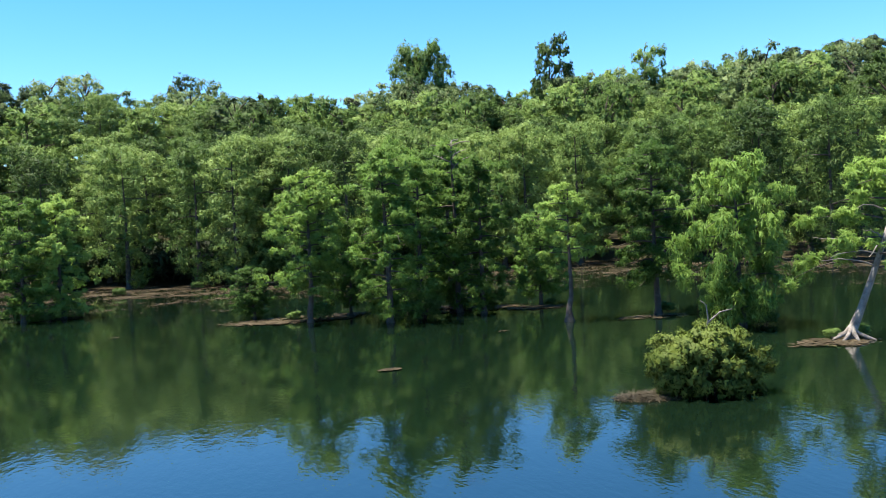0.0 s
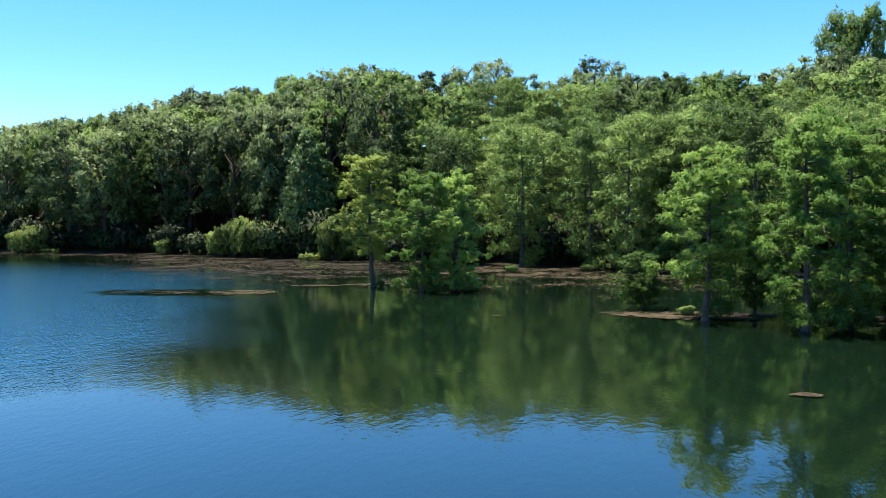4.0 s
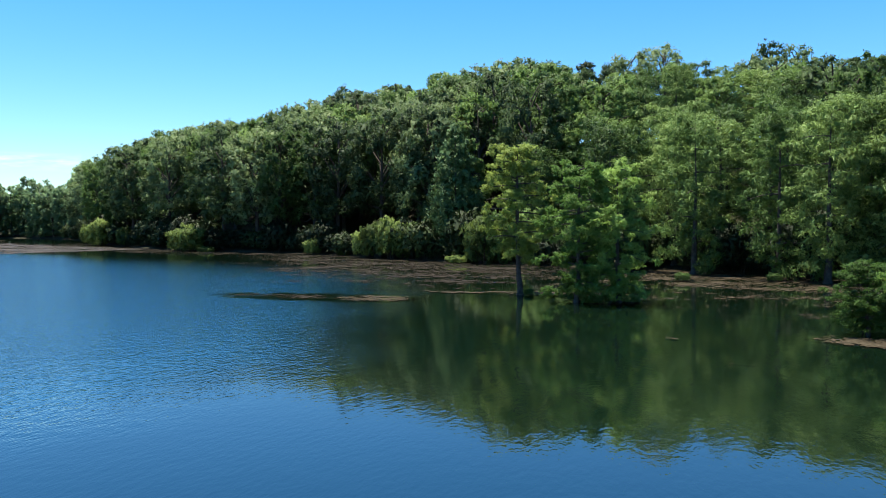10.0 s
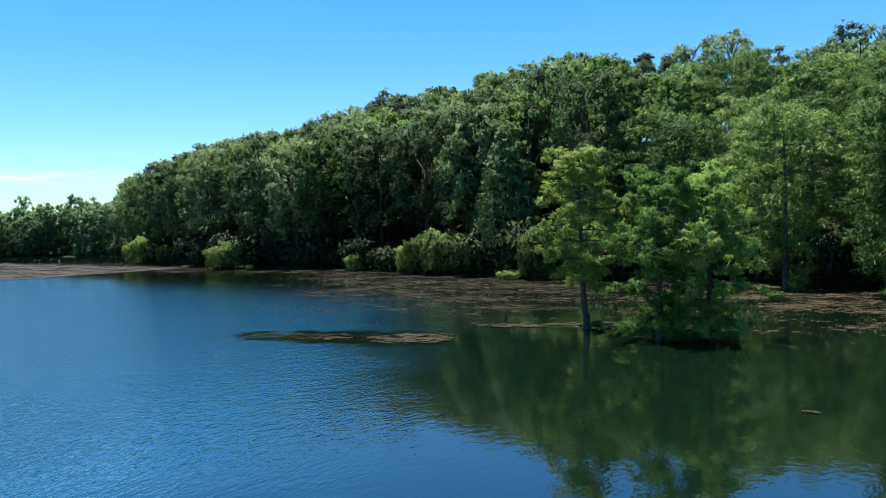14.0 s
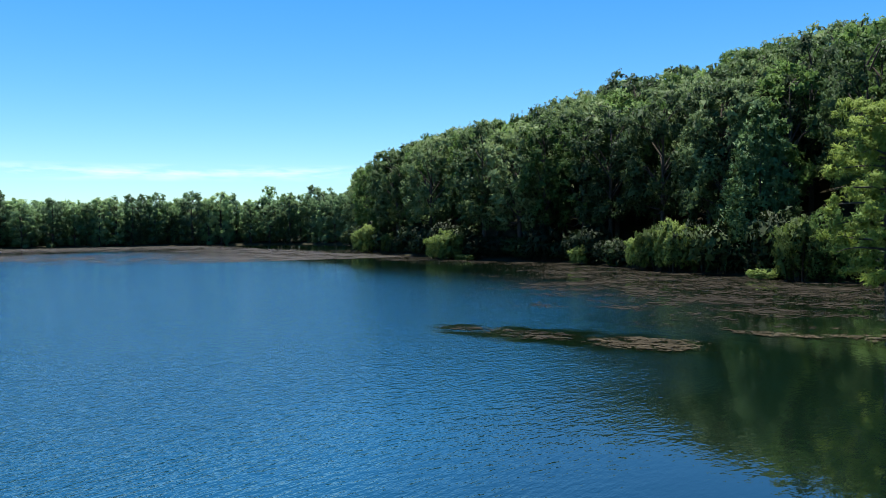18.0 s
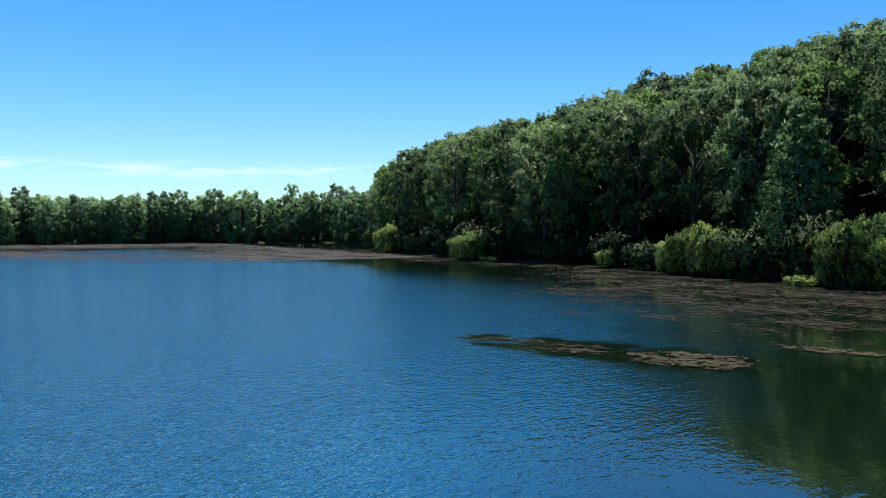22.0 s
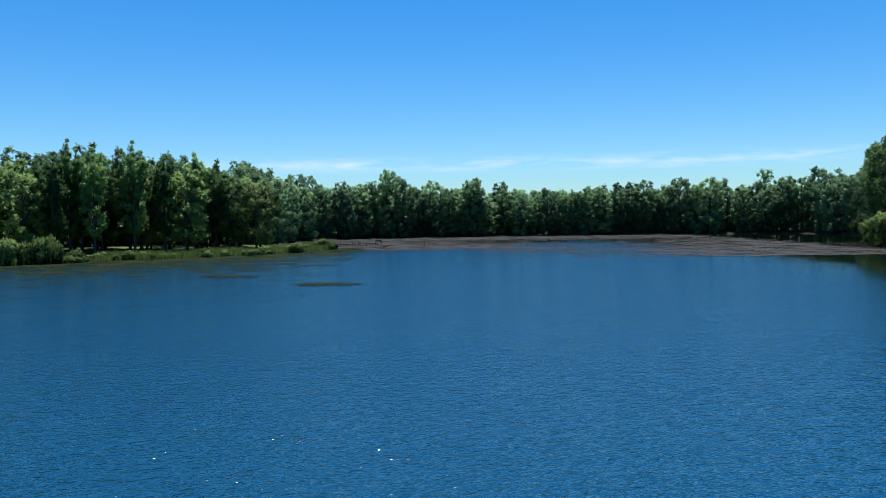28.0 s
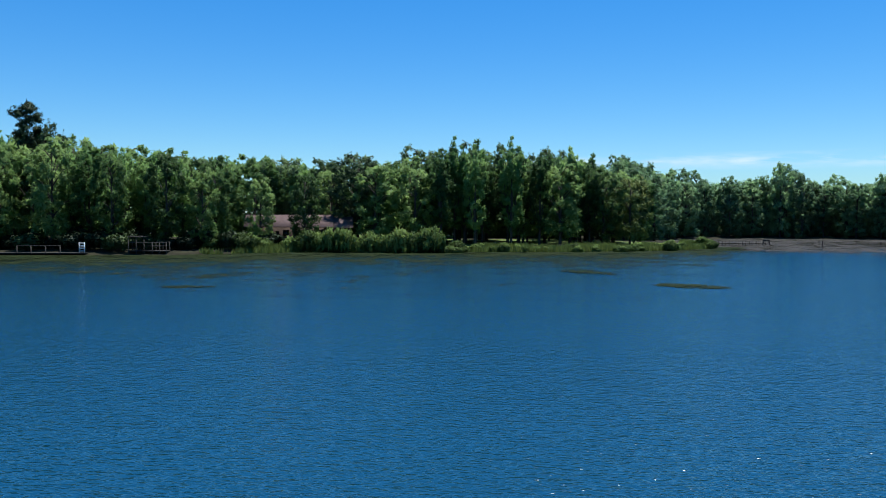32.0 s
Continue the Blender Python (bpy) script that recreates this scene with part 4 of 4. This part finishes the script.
def floating_weed():
    g = "weed on the water"

    def bed_along(box, step, inner, outer, fade, thick, mat, label, ok=None, drift=9.0):
        x, y = np.meshgrid(np.arange(box[0], box[2], step), np.arange(box[1], box[3], step))
        d = -shore_distance(x, y)
        wander = np.array([noise.noise((a * 0.045, b * 0.045, 3.1)) for a, b in zip(x.ravel(), y.ravel())]).reshape(x.shape)
        reach = outer if isinstance(outer, float) else np.interp(x, *zip(*outer))
        bed = thick * np.clip((reach + drift * wander - d) / fade, 0, 1) * np.clip((d - inner) / 1.5 + 0.4, 0, 1)
        if ok is not None:
            bed = bed * ok(x, y)
        weed_sheet("floating_weed", x, y, bed, mat, label, g)

    bed_along((-275, 80, -52, 162), 2.0, -1.0, ((-275, 18), (-190, 20), (-150, 24), (-127, 32), (-100, 46), (-78, 54), (-55, 56)), 18.0, 0.47, WEED_BROWN, "brown mats of floating weed along the wooded shore", lambda x, y: np.clip((-56 - x) / 10, 0, 1), 7.0)
    bed_along((-62, 76, 62, 140), 2.0, -1.0, 46.0, 36.0, 0.52, WEED_SWAMP, "tan floating weed between the swamp cypresses")
    bed_along((-396, -16, -200, 190), 3.0, -1.0, 120.0, 85.0, 0.62, WEED_FAR, "wide brown weed beds before the far shore", lambda x, y: np.clip((150 - y) / 12, 0, 1) * np.clip(np.maximum((-232 - x) / 30, (y - 22 - (x + 262) * 0.5) / 30), 0, 1), 22.0)
    bed_along((-275, -112, -104, 34), 2.0, -1.0, 104.0, 110.0, 0.74, WEED_OLIVE, "olive floating weed along the grassy bank", lambda x, y: np.clip((32 - y) / 16, 0, 1) * np.clip((-106 - x) / 14, 0, 1), 16.0)

    def island(x0, y0, ln, wd, ang, thick, mat, label):
        step = max(0.12, ln / 36)
        u, v = np.meshgrid(np.arange(-0.62 * ln, 0.62 * ln, step), np.arange(-0.62 * wd, 0.62 * wd, step))
        c, s = math.cos(ang), math.sin(ang)
        r2 = (u / (0.5 * ln)) ** 2 + (v / (0.5 * wd)) ** 2
        weed_sheet("weed_island", x0 + c * u - s * v, y0 + s * u + c * v, np.clip(thick * 1.2 * (1 - r2), 0, 0.72 * thick), mat, label, "weed islands", 0.05)

    for x, y, ln, wd, ang, thick, mat in ((-60.0, 74.5, 10, 6.5, 0.5, 0.72, WEED_SWAMP), (-69, 70.8, 14, 4.2, 0.35, 0.55, WEED_BROWN), (-141.5, 29.5, 11, 6.5, 1.4, 0.95, WEED_OLIVE), (-112, -18.5, 8.0, 3.4, -0.9, 0.9, WEED_OLIVE),
                                          (-158, 11.5, 13, 5.5, 1.0, 0.7, WEED_OLIVE), (-50, 88.5, 15, 6, 0.3, 0.75, WEED_SWAMP), (-57.5, 84.5, 8, 3, 0.3, 0.7, WEED_SWAMP), (-190, 110, 14, 3.0, 0.3, 0.7, WEED_BROWN), (-41, 84, 11, 5, 0.2, 0.7, WEED_SWAMP),
                                          (-13, 72.5, 15, 7, 0.2, 0.85, WEED_SWAMP), (1, 74, 14, 7, 0.1, 0.85, WEED_SWAMP), (8, 72, 7, 4, 0.0, 0.8, WEED_SWAMP), (15.5, 61.5, 7, 3, 0.2, 0.75, WEED_SWAMP), (22, 46.5, 6, 3.5, 0.2, 0.75, WEED_SWAMP)):
        island(x, y, ln, wd, ang, thick, mat, "olive weed island floating on open water" if mat is WEED_OLIVE else "low brown weed island floating on the pond")
    for x, y, ln, wd in ((-3.2, 45.3, 1.7, 0.9), (-20.4, 59.3, 1.9, 0.8), (-27, 66, 1.1, 0.5), (4, 58, 1.2, 0.5), (9.0, 35.6, 3.6, 2.0)):
        island(x, y, ln, wd, 0.1, 0.85, WEED_SWAMP, "small clump of brown floating debris")


floating_weed()


def build_reed_heap():
    straw = foliage("dead_reed_straw", (0.035, 0.03, 0.017), (0.075, 0.063, 0.037), (0.14, 0.118, 0.072), 0.1)
    rng = np.random.default_rng(8)
    n = 1600
    r, a = np.sqrt(rng.random(n)), rng.uniform(0, 6.28, n)
    c = np.column_stack([8.55 + 1.5 * r * np.cos(a), 35.3 + 0.75 * r * np.sin(a), 0.03 + 0.2 * (1 - r**1.5)])
    v, f = leaves(c, np.column_stack([rng.normal(size=n) * 0.4, rng.normal(size=n) * 0.4, np.ones(n)]), 0.45, 0.035, rng, 0.1)
    tagged(new("reed_heap", mesh_of("reed_heap", v, f, straw)), "low heap of dead tan reeds beside the bush", "reed heap", kind="stuff")


build_reed_heap()


# ---- far woods, lawn and reeds ----
def leaf_band(name, lines, count, leaf, mat, label):
    """Woods behind woods: leaf clumps along lines of x, y, top height."""
    rng = np.random.default_rng(count)
    clumps = []
    for (x0, y0, t0), (x1, y1, t1) in lines:
        n = int(math.hypot(x1 - x0, y1 - y0) / 2.6)
        for k in range(n):
            f = (k + rng.random()) / n
            top = (t0 + (t1 - t0) * f) * rng.uniform(0.85, 1.0)
            for q in range(5):
                s = rng.uniform(2.2, 3.6)
                clumps.append((x0 + (x1 - x0) * f + rng.normal() * 1.5, y0 + (y1 - y0) * f + rng.normal() * 1.5, max(1.5, top * (q + 0.6) / 5 - s * 0.5), s, s, s * 0.9))
    v, f, vn = clump_leaves(clumps, count, leaf, leaf * 0.7, rng, 0.1)
    tagged(new(name, mesh_of(name, v, f, mat, vn)), label, "woods", kind="stuff")


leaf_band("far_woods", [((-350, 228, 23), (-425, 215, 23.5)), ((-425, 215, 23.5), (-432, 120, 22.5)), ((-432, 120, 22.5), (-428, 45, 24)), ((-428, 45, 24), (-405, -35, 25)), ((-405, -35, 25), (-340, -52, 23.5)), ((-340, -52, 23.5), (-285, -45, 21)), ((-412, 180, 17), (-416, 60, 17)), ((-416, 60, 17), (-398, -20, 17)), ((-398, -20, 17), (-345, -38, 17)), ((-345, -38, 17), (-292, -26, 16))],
          110000, 1.3, LEAF_FAR_HAZED, "deep green woods behind the far shore")
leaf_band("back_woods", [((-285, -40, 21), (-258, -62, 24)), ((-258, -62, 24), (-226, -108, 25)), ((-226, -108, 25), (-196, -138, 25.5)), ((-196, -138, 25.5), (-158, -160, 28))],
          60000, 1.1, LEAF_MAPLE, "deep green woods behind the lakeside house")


LAWN = rough_surface("sunlit_mown_grass", (0.07, 0.1, 0.02), (0.12, 0.16, 0.035), (0.18, 0.22, 0.06), 0.5, 0.9, 0.6, 0.05)


def build_lawn():
    xs, ys = np.arange(-276, -150, 2.0), np.arange(-104, 16, 2.0)
    x, y = np.meshgrid(xs, ys)
    d = shore_distance(x, y)
    z = ground_height(x, y) + 0.06
    ok = (d > 0.3) & (d < 46) & (y < 0.95 * (x + 278) + 8) & ((x < -184) | (d > 16))
    k = np.arange(x.size).reshape(x.shape)
    good = ok[:-1, :-1] & ok[1:, :-1] & ok[:-1, 1:] & ok[1:, 1:]
    q = np.stack([k[:-1, :-1][good], k[:-1, 1:][good], k[1:, 1:][good], k[1:, :-1][good]], -1)
    used, inv = np.unique(q, return_inverse=True)
    verts = np.stack([x, y, z], -1).reshape(-1, 3)[used]
    tagged(new("lawn", smooth(mesh_of("lawn", verts, inv.reshape(q.shape), LAWN))), "sunlit mown grass under the bank trees", "lawn", kind="structure")


build_lawn()


def build_reeds():
    rng = np.random.default_rng(33)
    pts = []
    while len(pts) < 24000:
        x, y = rng.uniform(-276, -170, 3000), rng.uniform(-75, 14, 3000)
        d = shore_distance(x, y)
        dens = np.array([noise.noise((a * 0.12, b * 0.12, 0.5)) for a, b in zip(x, y)])
        for a, b, c, e in zip(x, y, d, dens):
            if -0.8 < c < 6.5 and e > -0.4 + 0.06 * c and b < 0.95 * (a + 278) + 8:
                pts.append((a, b))
    p = np.array(pts[:24000])
    z = np.maximum(ground_height(p[:, 0], p[:, 1]), -0.1)
    a, h = rng.uniform(0, 6.28, len(p)), rng.uniform(0.4, 1.5, len(p))
    base = np.column_stack([p, z])
    side = np.column_stack([np.cos(a), np.sin(a), 0 * a]) * 0.16
    tip = base + np.column_stack([rng.normal(size=len(p)) * 0.2, rng.normal(size=len(p)) * 0.2, h])
    verts = np.stack([base - side, base + side, tip], 1).reshape(-1, 3)
    tagged(new("bank_grass", mesh_of("bank_grass", verts, np.arange(len(p))[:, None] * 3 + [0, 1, 2], GRASS)), "tall yellow-green grass along the bank", "grass", kind="stuff")


build_reeds()


# ---- buildings and timber works on the west bank ----
def block(x0, y0, z0, x1, y1, z1, bevel=0.0):
    """A box as verts and triangles, with its upper edges drawn in a little."""
    b = bevel
    v = np.array([(x0, y0, z0), (x1, y0, z0), (x1, y1, z0), (x0, y1, z0), (x0, y0, z1 - b), (x1, y0, z1 - b), (x1, y1, z1 - b), (x0, y1, z1 - b),
                  (x0 + b, y0 + b, z1), (x1 - b, y0 + b, z1), (x1 - b, y1 - b, z1), (x0 + b, y1 - b, z1)], float)
    q = [(3, 2, 1, 0), (0, 1, 5, 4), (1, 2, 6, 5), (2, 3, 7, 6), (3, 0, 4, 7), (4, 5, 9, 8), (5, 6, 10, 9), (6, 7, 11, 10), (7, 4, 8, 11), (8, 9, 10, 11)]
    t = [(a, c, e) for a, c, e, g in q] + [(a, e, g) for a, c, e, g in q]
    return v, np.array(t)


def gable(x0, x1, half, z0, z1, thick):
    """One roof slope pair along x: ridge at y = 0, eaves at y = +-half."""
    out = []
    for s in (1, -1):
        v = np.array([(x0, 0, z1), (x1, 0, z1), (x1, s * half, z0), (x0, s * half, z0), (x0, 0, z1 - thick), (x1, 0, z1 - thick), (x1, s * half, z0 - thick), (x0, s * half, z0 - thick)], float)
        q = [(0, 1, 2, 3), (7, 6, 5, 4), (0, 3, 7, 4), (1, 5, 6, 2), (3, 2, 6, 7), (0, 4, 5, 1)]
        out.append((v, np.array([(a, c, e) for a, c, e, g in q] + [(a, e, g) for a, c, e, g in q])))
    return out


def build_house():
    glass, nt, b = material("dark_window_glass", 0.08)
    b.inputs["Base Color"].default_value = (0.02, 0.025, 0.03, 1)
    m = Matrix.Translation((-202.4, -74.5, one_height(-202.4, -74.5) + 1.4)) @ Matrix.Rotation(math.atan2(-0.81, 0.58), 4, "Z")
    h = thing("house", m, "long low house with brown-red shingle roof among trees", "house")
    part("wall", mesh_of("wall", *block(-7.5, -3.8, -2.2, 12.0, 3.8, 3.3), WALL), h)
    part("wall", mesh_of("wall", *block(-12.0, -3.4, -2.2, -7.5, 3.9, 3.1), WALL), h)
    for v, f in gable(-8.0, 12.6, 5.0, 3.1, 5.9, 0.18):
        part("roof", mesh_of("roof", v, f, ROOF), h)
    for v, f in gable(-12.6, -8.05, 5.0, 2.95, 5.5, 0.18):
        part("roof", mesh_of("roof", v, f, ROOF), h)
    for x in (-10.5, -5.0, -1.0, 3.0, 7.0, 10.5):
        for side in (3.83, -3.86):
            y = side if x > -7.5 or side < 0 else 3.93
            w = part("window", mesh_of("window", *block(x - 0.75, y - 0.04, 0.9, x + 0.75, y + 0.04, 2.3), WALL), h)
            part("pane", mesh_of("pane", *block(x - 0.65, y - 0.05, 1.0, x + 0.65, y + 0.05, 2.2), glass), w, "dark window glass")
    part("door", mesh_of("door", *block(4.6, 3.78, 0.0, 5.5, 3.86, 2.05), WALL), h)
    part("ridge_cap", mesh_of("ridge_cap", *block(-8.0, -0.12, 5.86, 12.6, 0.12, 5.96, 0.03), ROOF), h)


build_house()


def build_dock():
    a, b = np.array([-286.5, 6.0]), np.array([-298.6, 19.5])
    ln = float(np.hypot(*(b - a)))
    m = Matrix.Translation((a[0], a[1], 0)) @ Matrix.Rotation(math.atan2(b[1] - a[1], b[0] - a[0]), 4, "Z")
    d = thing("fishing_dock", m, "grey weathered timber dock on posts in shallow water", "dock")
    n = int(ln / 0.3)
    board = mesh_of("deck_board", *block(-0.13, -0.9, 0.78, 0.13, 0.9, 0.83, 0.01), WOOD_GREY)
    for k in range(n):
        part("deck_board", board, d).location = (0.15 + k * 0.3, 0, 0)
    for side in (-0.8, 0.8):
        part("beam", mesh_of("beam", *block(0, side - 0.05, 0.58, ln, side + 0.05, 0.775), BARK_DARK), d)
    post = mesh_of("post", *tube([(0, 0, -1.6), (0, 0, 0.4), (0, 0, 1.25)], [0.11, 0.11, 0.1], 8), BARK_DARK)
    for k in range(9):
        for side in (-0.95, 0.95):
            part("post", post, d).location = (0.4 + k * (ln - 0.8) / 8, side, 0)
    part("bench_seat", mesh_of("bench_seat", *block(ln - 2.4, -0.8, 1.22, ln - 0.2, -0.35, 1.28, 0.01), WOOD_GREY), d)
    part("bench_back", mesh_of("bench_back", *block(ln - 2.4, -0.86, 1.3, ln - 0.2, -0.81, 1.75, 0.01), WOOD_GREY), d)
    for x in (ln - 2.2, ln - 0.45):
        part("bench_leg", mesh_of("bench_leg", *block(x, -0.8, 0.83, x + 0.1, -0.4, 1.22), WOOD_GREY), d)
    p = thing("marker_post", Matrix.Translation((-291, 34, 0)), "lone dark timber post standing in the weed", "post")
    part("shaft", mesh_of("shaft", *tube([(0, 0, -2), (0.02, 0, 0.5), (0, 0.03, 1.6)], [0.12, 0.12, 0.1], 8), BARK_DARK), p)


build_dock()


def build_platform():
    m = Matrix.Translation((-163.2, -82.0, 0)) @ Matrix.Rotation(math.atan2(-0.81, 0.58), 4, "Z")
    p = thing("boat_platform", m, "timber platform with open railings at the shore, tree shade painted into its colour", "platform")
    part("deck", mesh_of("deck", *block(-4.0, -1.5, 0.7, 3.6, 2.0, 0.82, 0.02), WOOD_SHADED), p)
    post = mesh_of("post", *block(-0.07, -0.07, -1.4, 0.07, 0.07, 3.6), WOOD_SHADED)
    short = mesh_of("post", *block(-0.07, -0.07, -1.4, 0.07, 0.07, 2.5), WOOD_SHADED)
    for x in (0.4, 1.9, 3.4):
        for y in (-1.4, 1.9):
            part("post", post, p).location = (x, y, 0)
    for x in (-3.9, -2.6, -1.2):
        for y in (-1.4, 1.9):
            part("post", short, p).location = (x, y, 0)
    for y in (-1.4, 1.9):
        for z0, x0, x1 in ((3.5, 0.3, 3.5), (2.4, -4.0, 3.5), (1.7, -4.0, 0.3)):
            part("rail", mesh_of("rail", *block(x0, y - 0.05, z0, x1, y + 0.05, z0 + 0.12), WOOD_SHADED), p)
    part("top", mesh_of("top", *block(0.2, -1.6, 3.62, 3.6, 2.1, 3.72, 0.02), WOOD_SHADED), p)
    q = thing("bank_pier", Matrix.Translation((-150.0, -97.5, 0)) @ Matrix.Rotation(math.atan2(-0.86, 0.51), 4, "Z"), "low timber pier with a single handrail, tree shade painted into its colour", "pier")
    part("deck", mesh_of("deck", *block(-9, -1.2, 0.35, 9, 1.2, 0.5, 0.02), WOOD_SHADED), q)
    part("rail", mesh_of("rail", *block(-4.5, 0.9, 1.85, 4, 0.98, 1.97), WOOD_SHADED), q)
    for x in (-4.4, -1.6, 1.2, 3.9):
        part("post", mesh_of("post", *block(x - 0.07, 0.85, -1.2, x + 0.07, 1.02, 1.85), WOOD_SHADED), q)
    w = thing("lookout_chair", Matrix.Translation((-154.2, -90.4, 0.45)) @ Matrix.Rotation(math.atan2(-0.86, 0.51), 4, "Z"), "white wooden ladder chair standing on the pier", "chair")
    for x in (-0.55, 0.5):
        part("upright", mesh_of("upright", *block(x, -0.05, 0.0, x + 0.1, 0.05, 2.1), WHITE), w)
    for z in (0.3, 0.8, 1.3, 1.85):
        part("rung", mesh_of("rung", *block(-0.45, -0.06, z, 0.5, 0.06, z + 0.16), WHITE), w)
    part("seat", mesh_of("seat", *block(-0.5, -0.6, 1.1, 0.55, -0.06, 1.18, 0.01), WHITE), w)


build_platform()


def build_picnic_table():
    t = thing("picnic_table", Matrix.Identity(4), "grey timber picnic table on the lawn", "table", "picnic tables")
    for k in range(5):
        part("tabletop_board", mesh_of("tabletop_board", *block(-0.95, -0.38 + k * 0.155, 0.72, 0.95, -0.24 + k * 0.155, 0.76, 0.005), WOOD_GREY), t)
    for y in (-0.8, 0.58):
        part("bench", mesh_of("bench", *block(-0.95, y, 0.42, 0.95, y + 0.24, 0.46, 0.005), WOOD_GREY), t)
    for x in (-0.7, 0.6):
        part("leg_frame", mesh_of("leg_frame", *join(tube([(x, -0.7, 0), (x, -0.25, 0.72)], [0.05, 0.05], 4), tube([(x, 0.7, 0), (x, 0.25, 0.72)], [0.05, 0.05], 4), block(x - 0.04, -0.75, 0.36, x + 0.04, 0.75, 0.42)), WOOD_GREY), t)
    spots = ((-222, -22, 0.4), (-229, -18, 1.0), (-237, -10, 0.2), (-216, -33, 0.9), (-212, -45, 0.6))
    for k, (x, y, a) in enumerate(spots):
        m = Matrix.Translation((x, y, one_height(x, y) + 0.05)) @ Matrix.Rotation(a, 4, "Z")
        if k == 0:
            t.matrix_basis = m
        else:
            copy_thing(t, m)


build_picnic_table()


# ---- high thin cloud, far off ----
def build_cloud():
    m = bpy.data.materials.new("thin_white_cloud")
    m.use_nodes = True
    nt = m.node_tree
    nt.nodes.clear()
    out, clear, glow, mix = (nt.nodes.new(k) for k in ("ShaderNodeOutputMaterial", "ShaderNodeBsdfTransparent", "ShaderNodeEmission", "ShaderNodeMixShader"))
    glow.inputs["Color"].default_value, glow.inputs["Strength"].default_value = (0.8, 0.9, 1.0, 1), 0.85
    tex = nt.nodes.new("ShaderNodeTexCoord")
    sep = nt.nodes.new("ShaderNodeSeparateXYZ")
    nt.links.new(tex.outputs["Generated"], sep.inputs[0])
    wisps = world_noise(nt, 0.004, 5, 0.6, (1.0, 1.0, 7.0))
    edge = maths(nt, "SUBTRACT", 1.0, maths(nt, "MULTIPLY", maths(nt, "ABSOLUTE", maths(nt, "SUBTRACT", sep.outputs[2], 0.5), 0.0), 2.0))
    dens = nt.nodes.new("ShaderNodeMapRange")
    dens.inputs["From Min"].default_value, dens.inputs["From Max"].default_value = 0.4, 0.68
    dens.inputs["To Max"].default_value = 0.75
    nt.links.new(wisps, dens.inputs["Value"])
    nt.links.new(maths(nt, "MULTIPLY", dens.outputs[0], edge), mix.inputs[0])
    nt.links.new(clear.outputs[0], mix.inputs[1])
    nt.links.new(glow.outputs[0], mix.inputs[2])
    nt.links.new(mix.outputs[0], out.inputs[0])
    ang = np.radians(np.linspace(62, 112, 60))
    verts = []
    for z in (205, 285):
        verts += [(-40 - 3600 * math.sin(a), 45 + 3600 * math.cos(a), z) for a in ang]
    q = [(k, k + 1, k + 61, k + 60) for k in range(59)]
    ob = new("backdrop", smooth(mesh_of("backdrop", verts, q, m)))
    ob.visible_shadow = False
    tagged(ob, "thin white streaks of high cloud low in the sky", "cloud", kind="structure")


build_cloud()
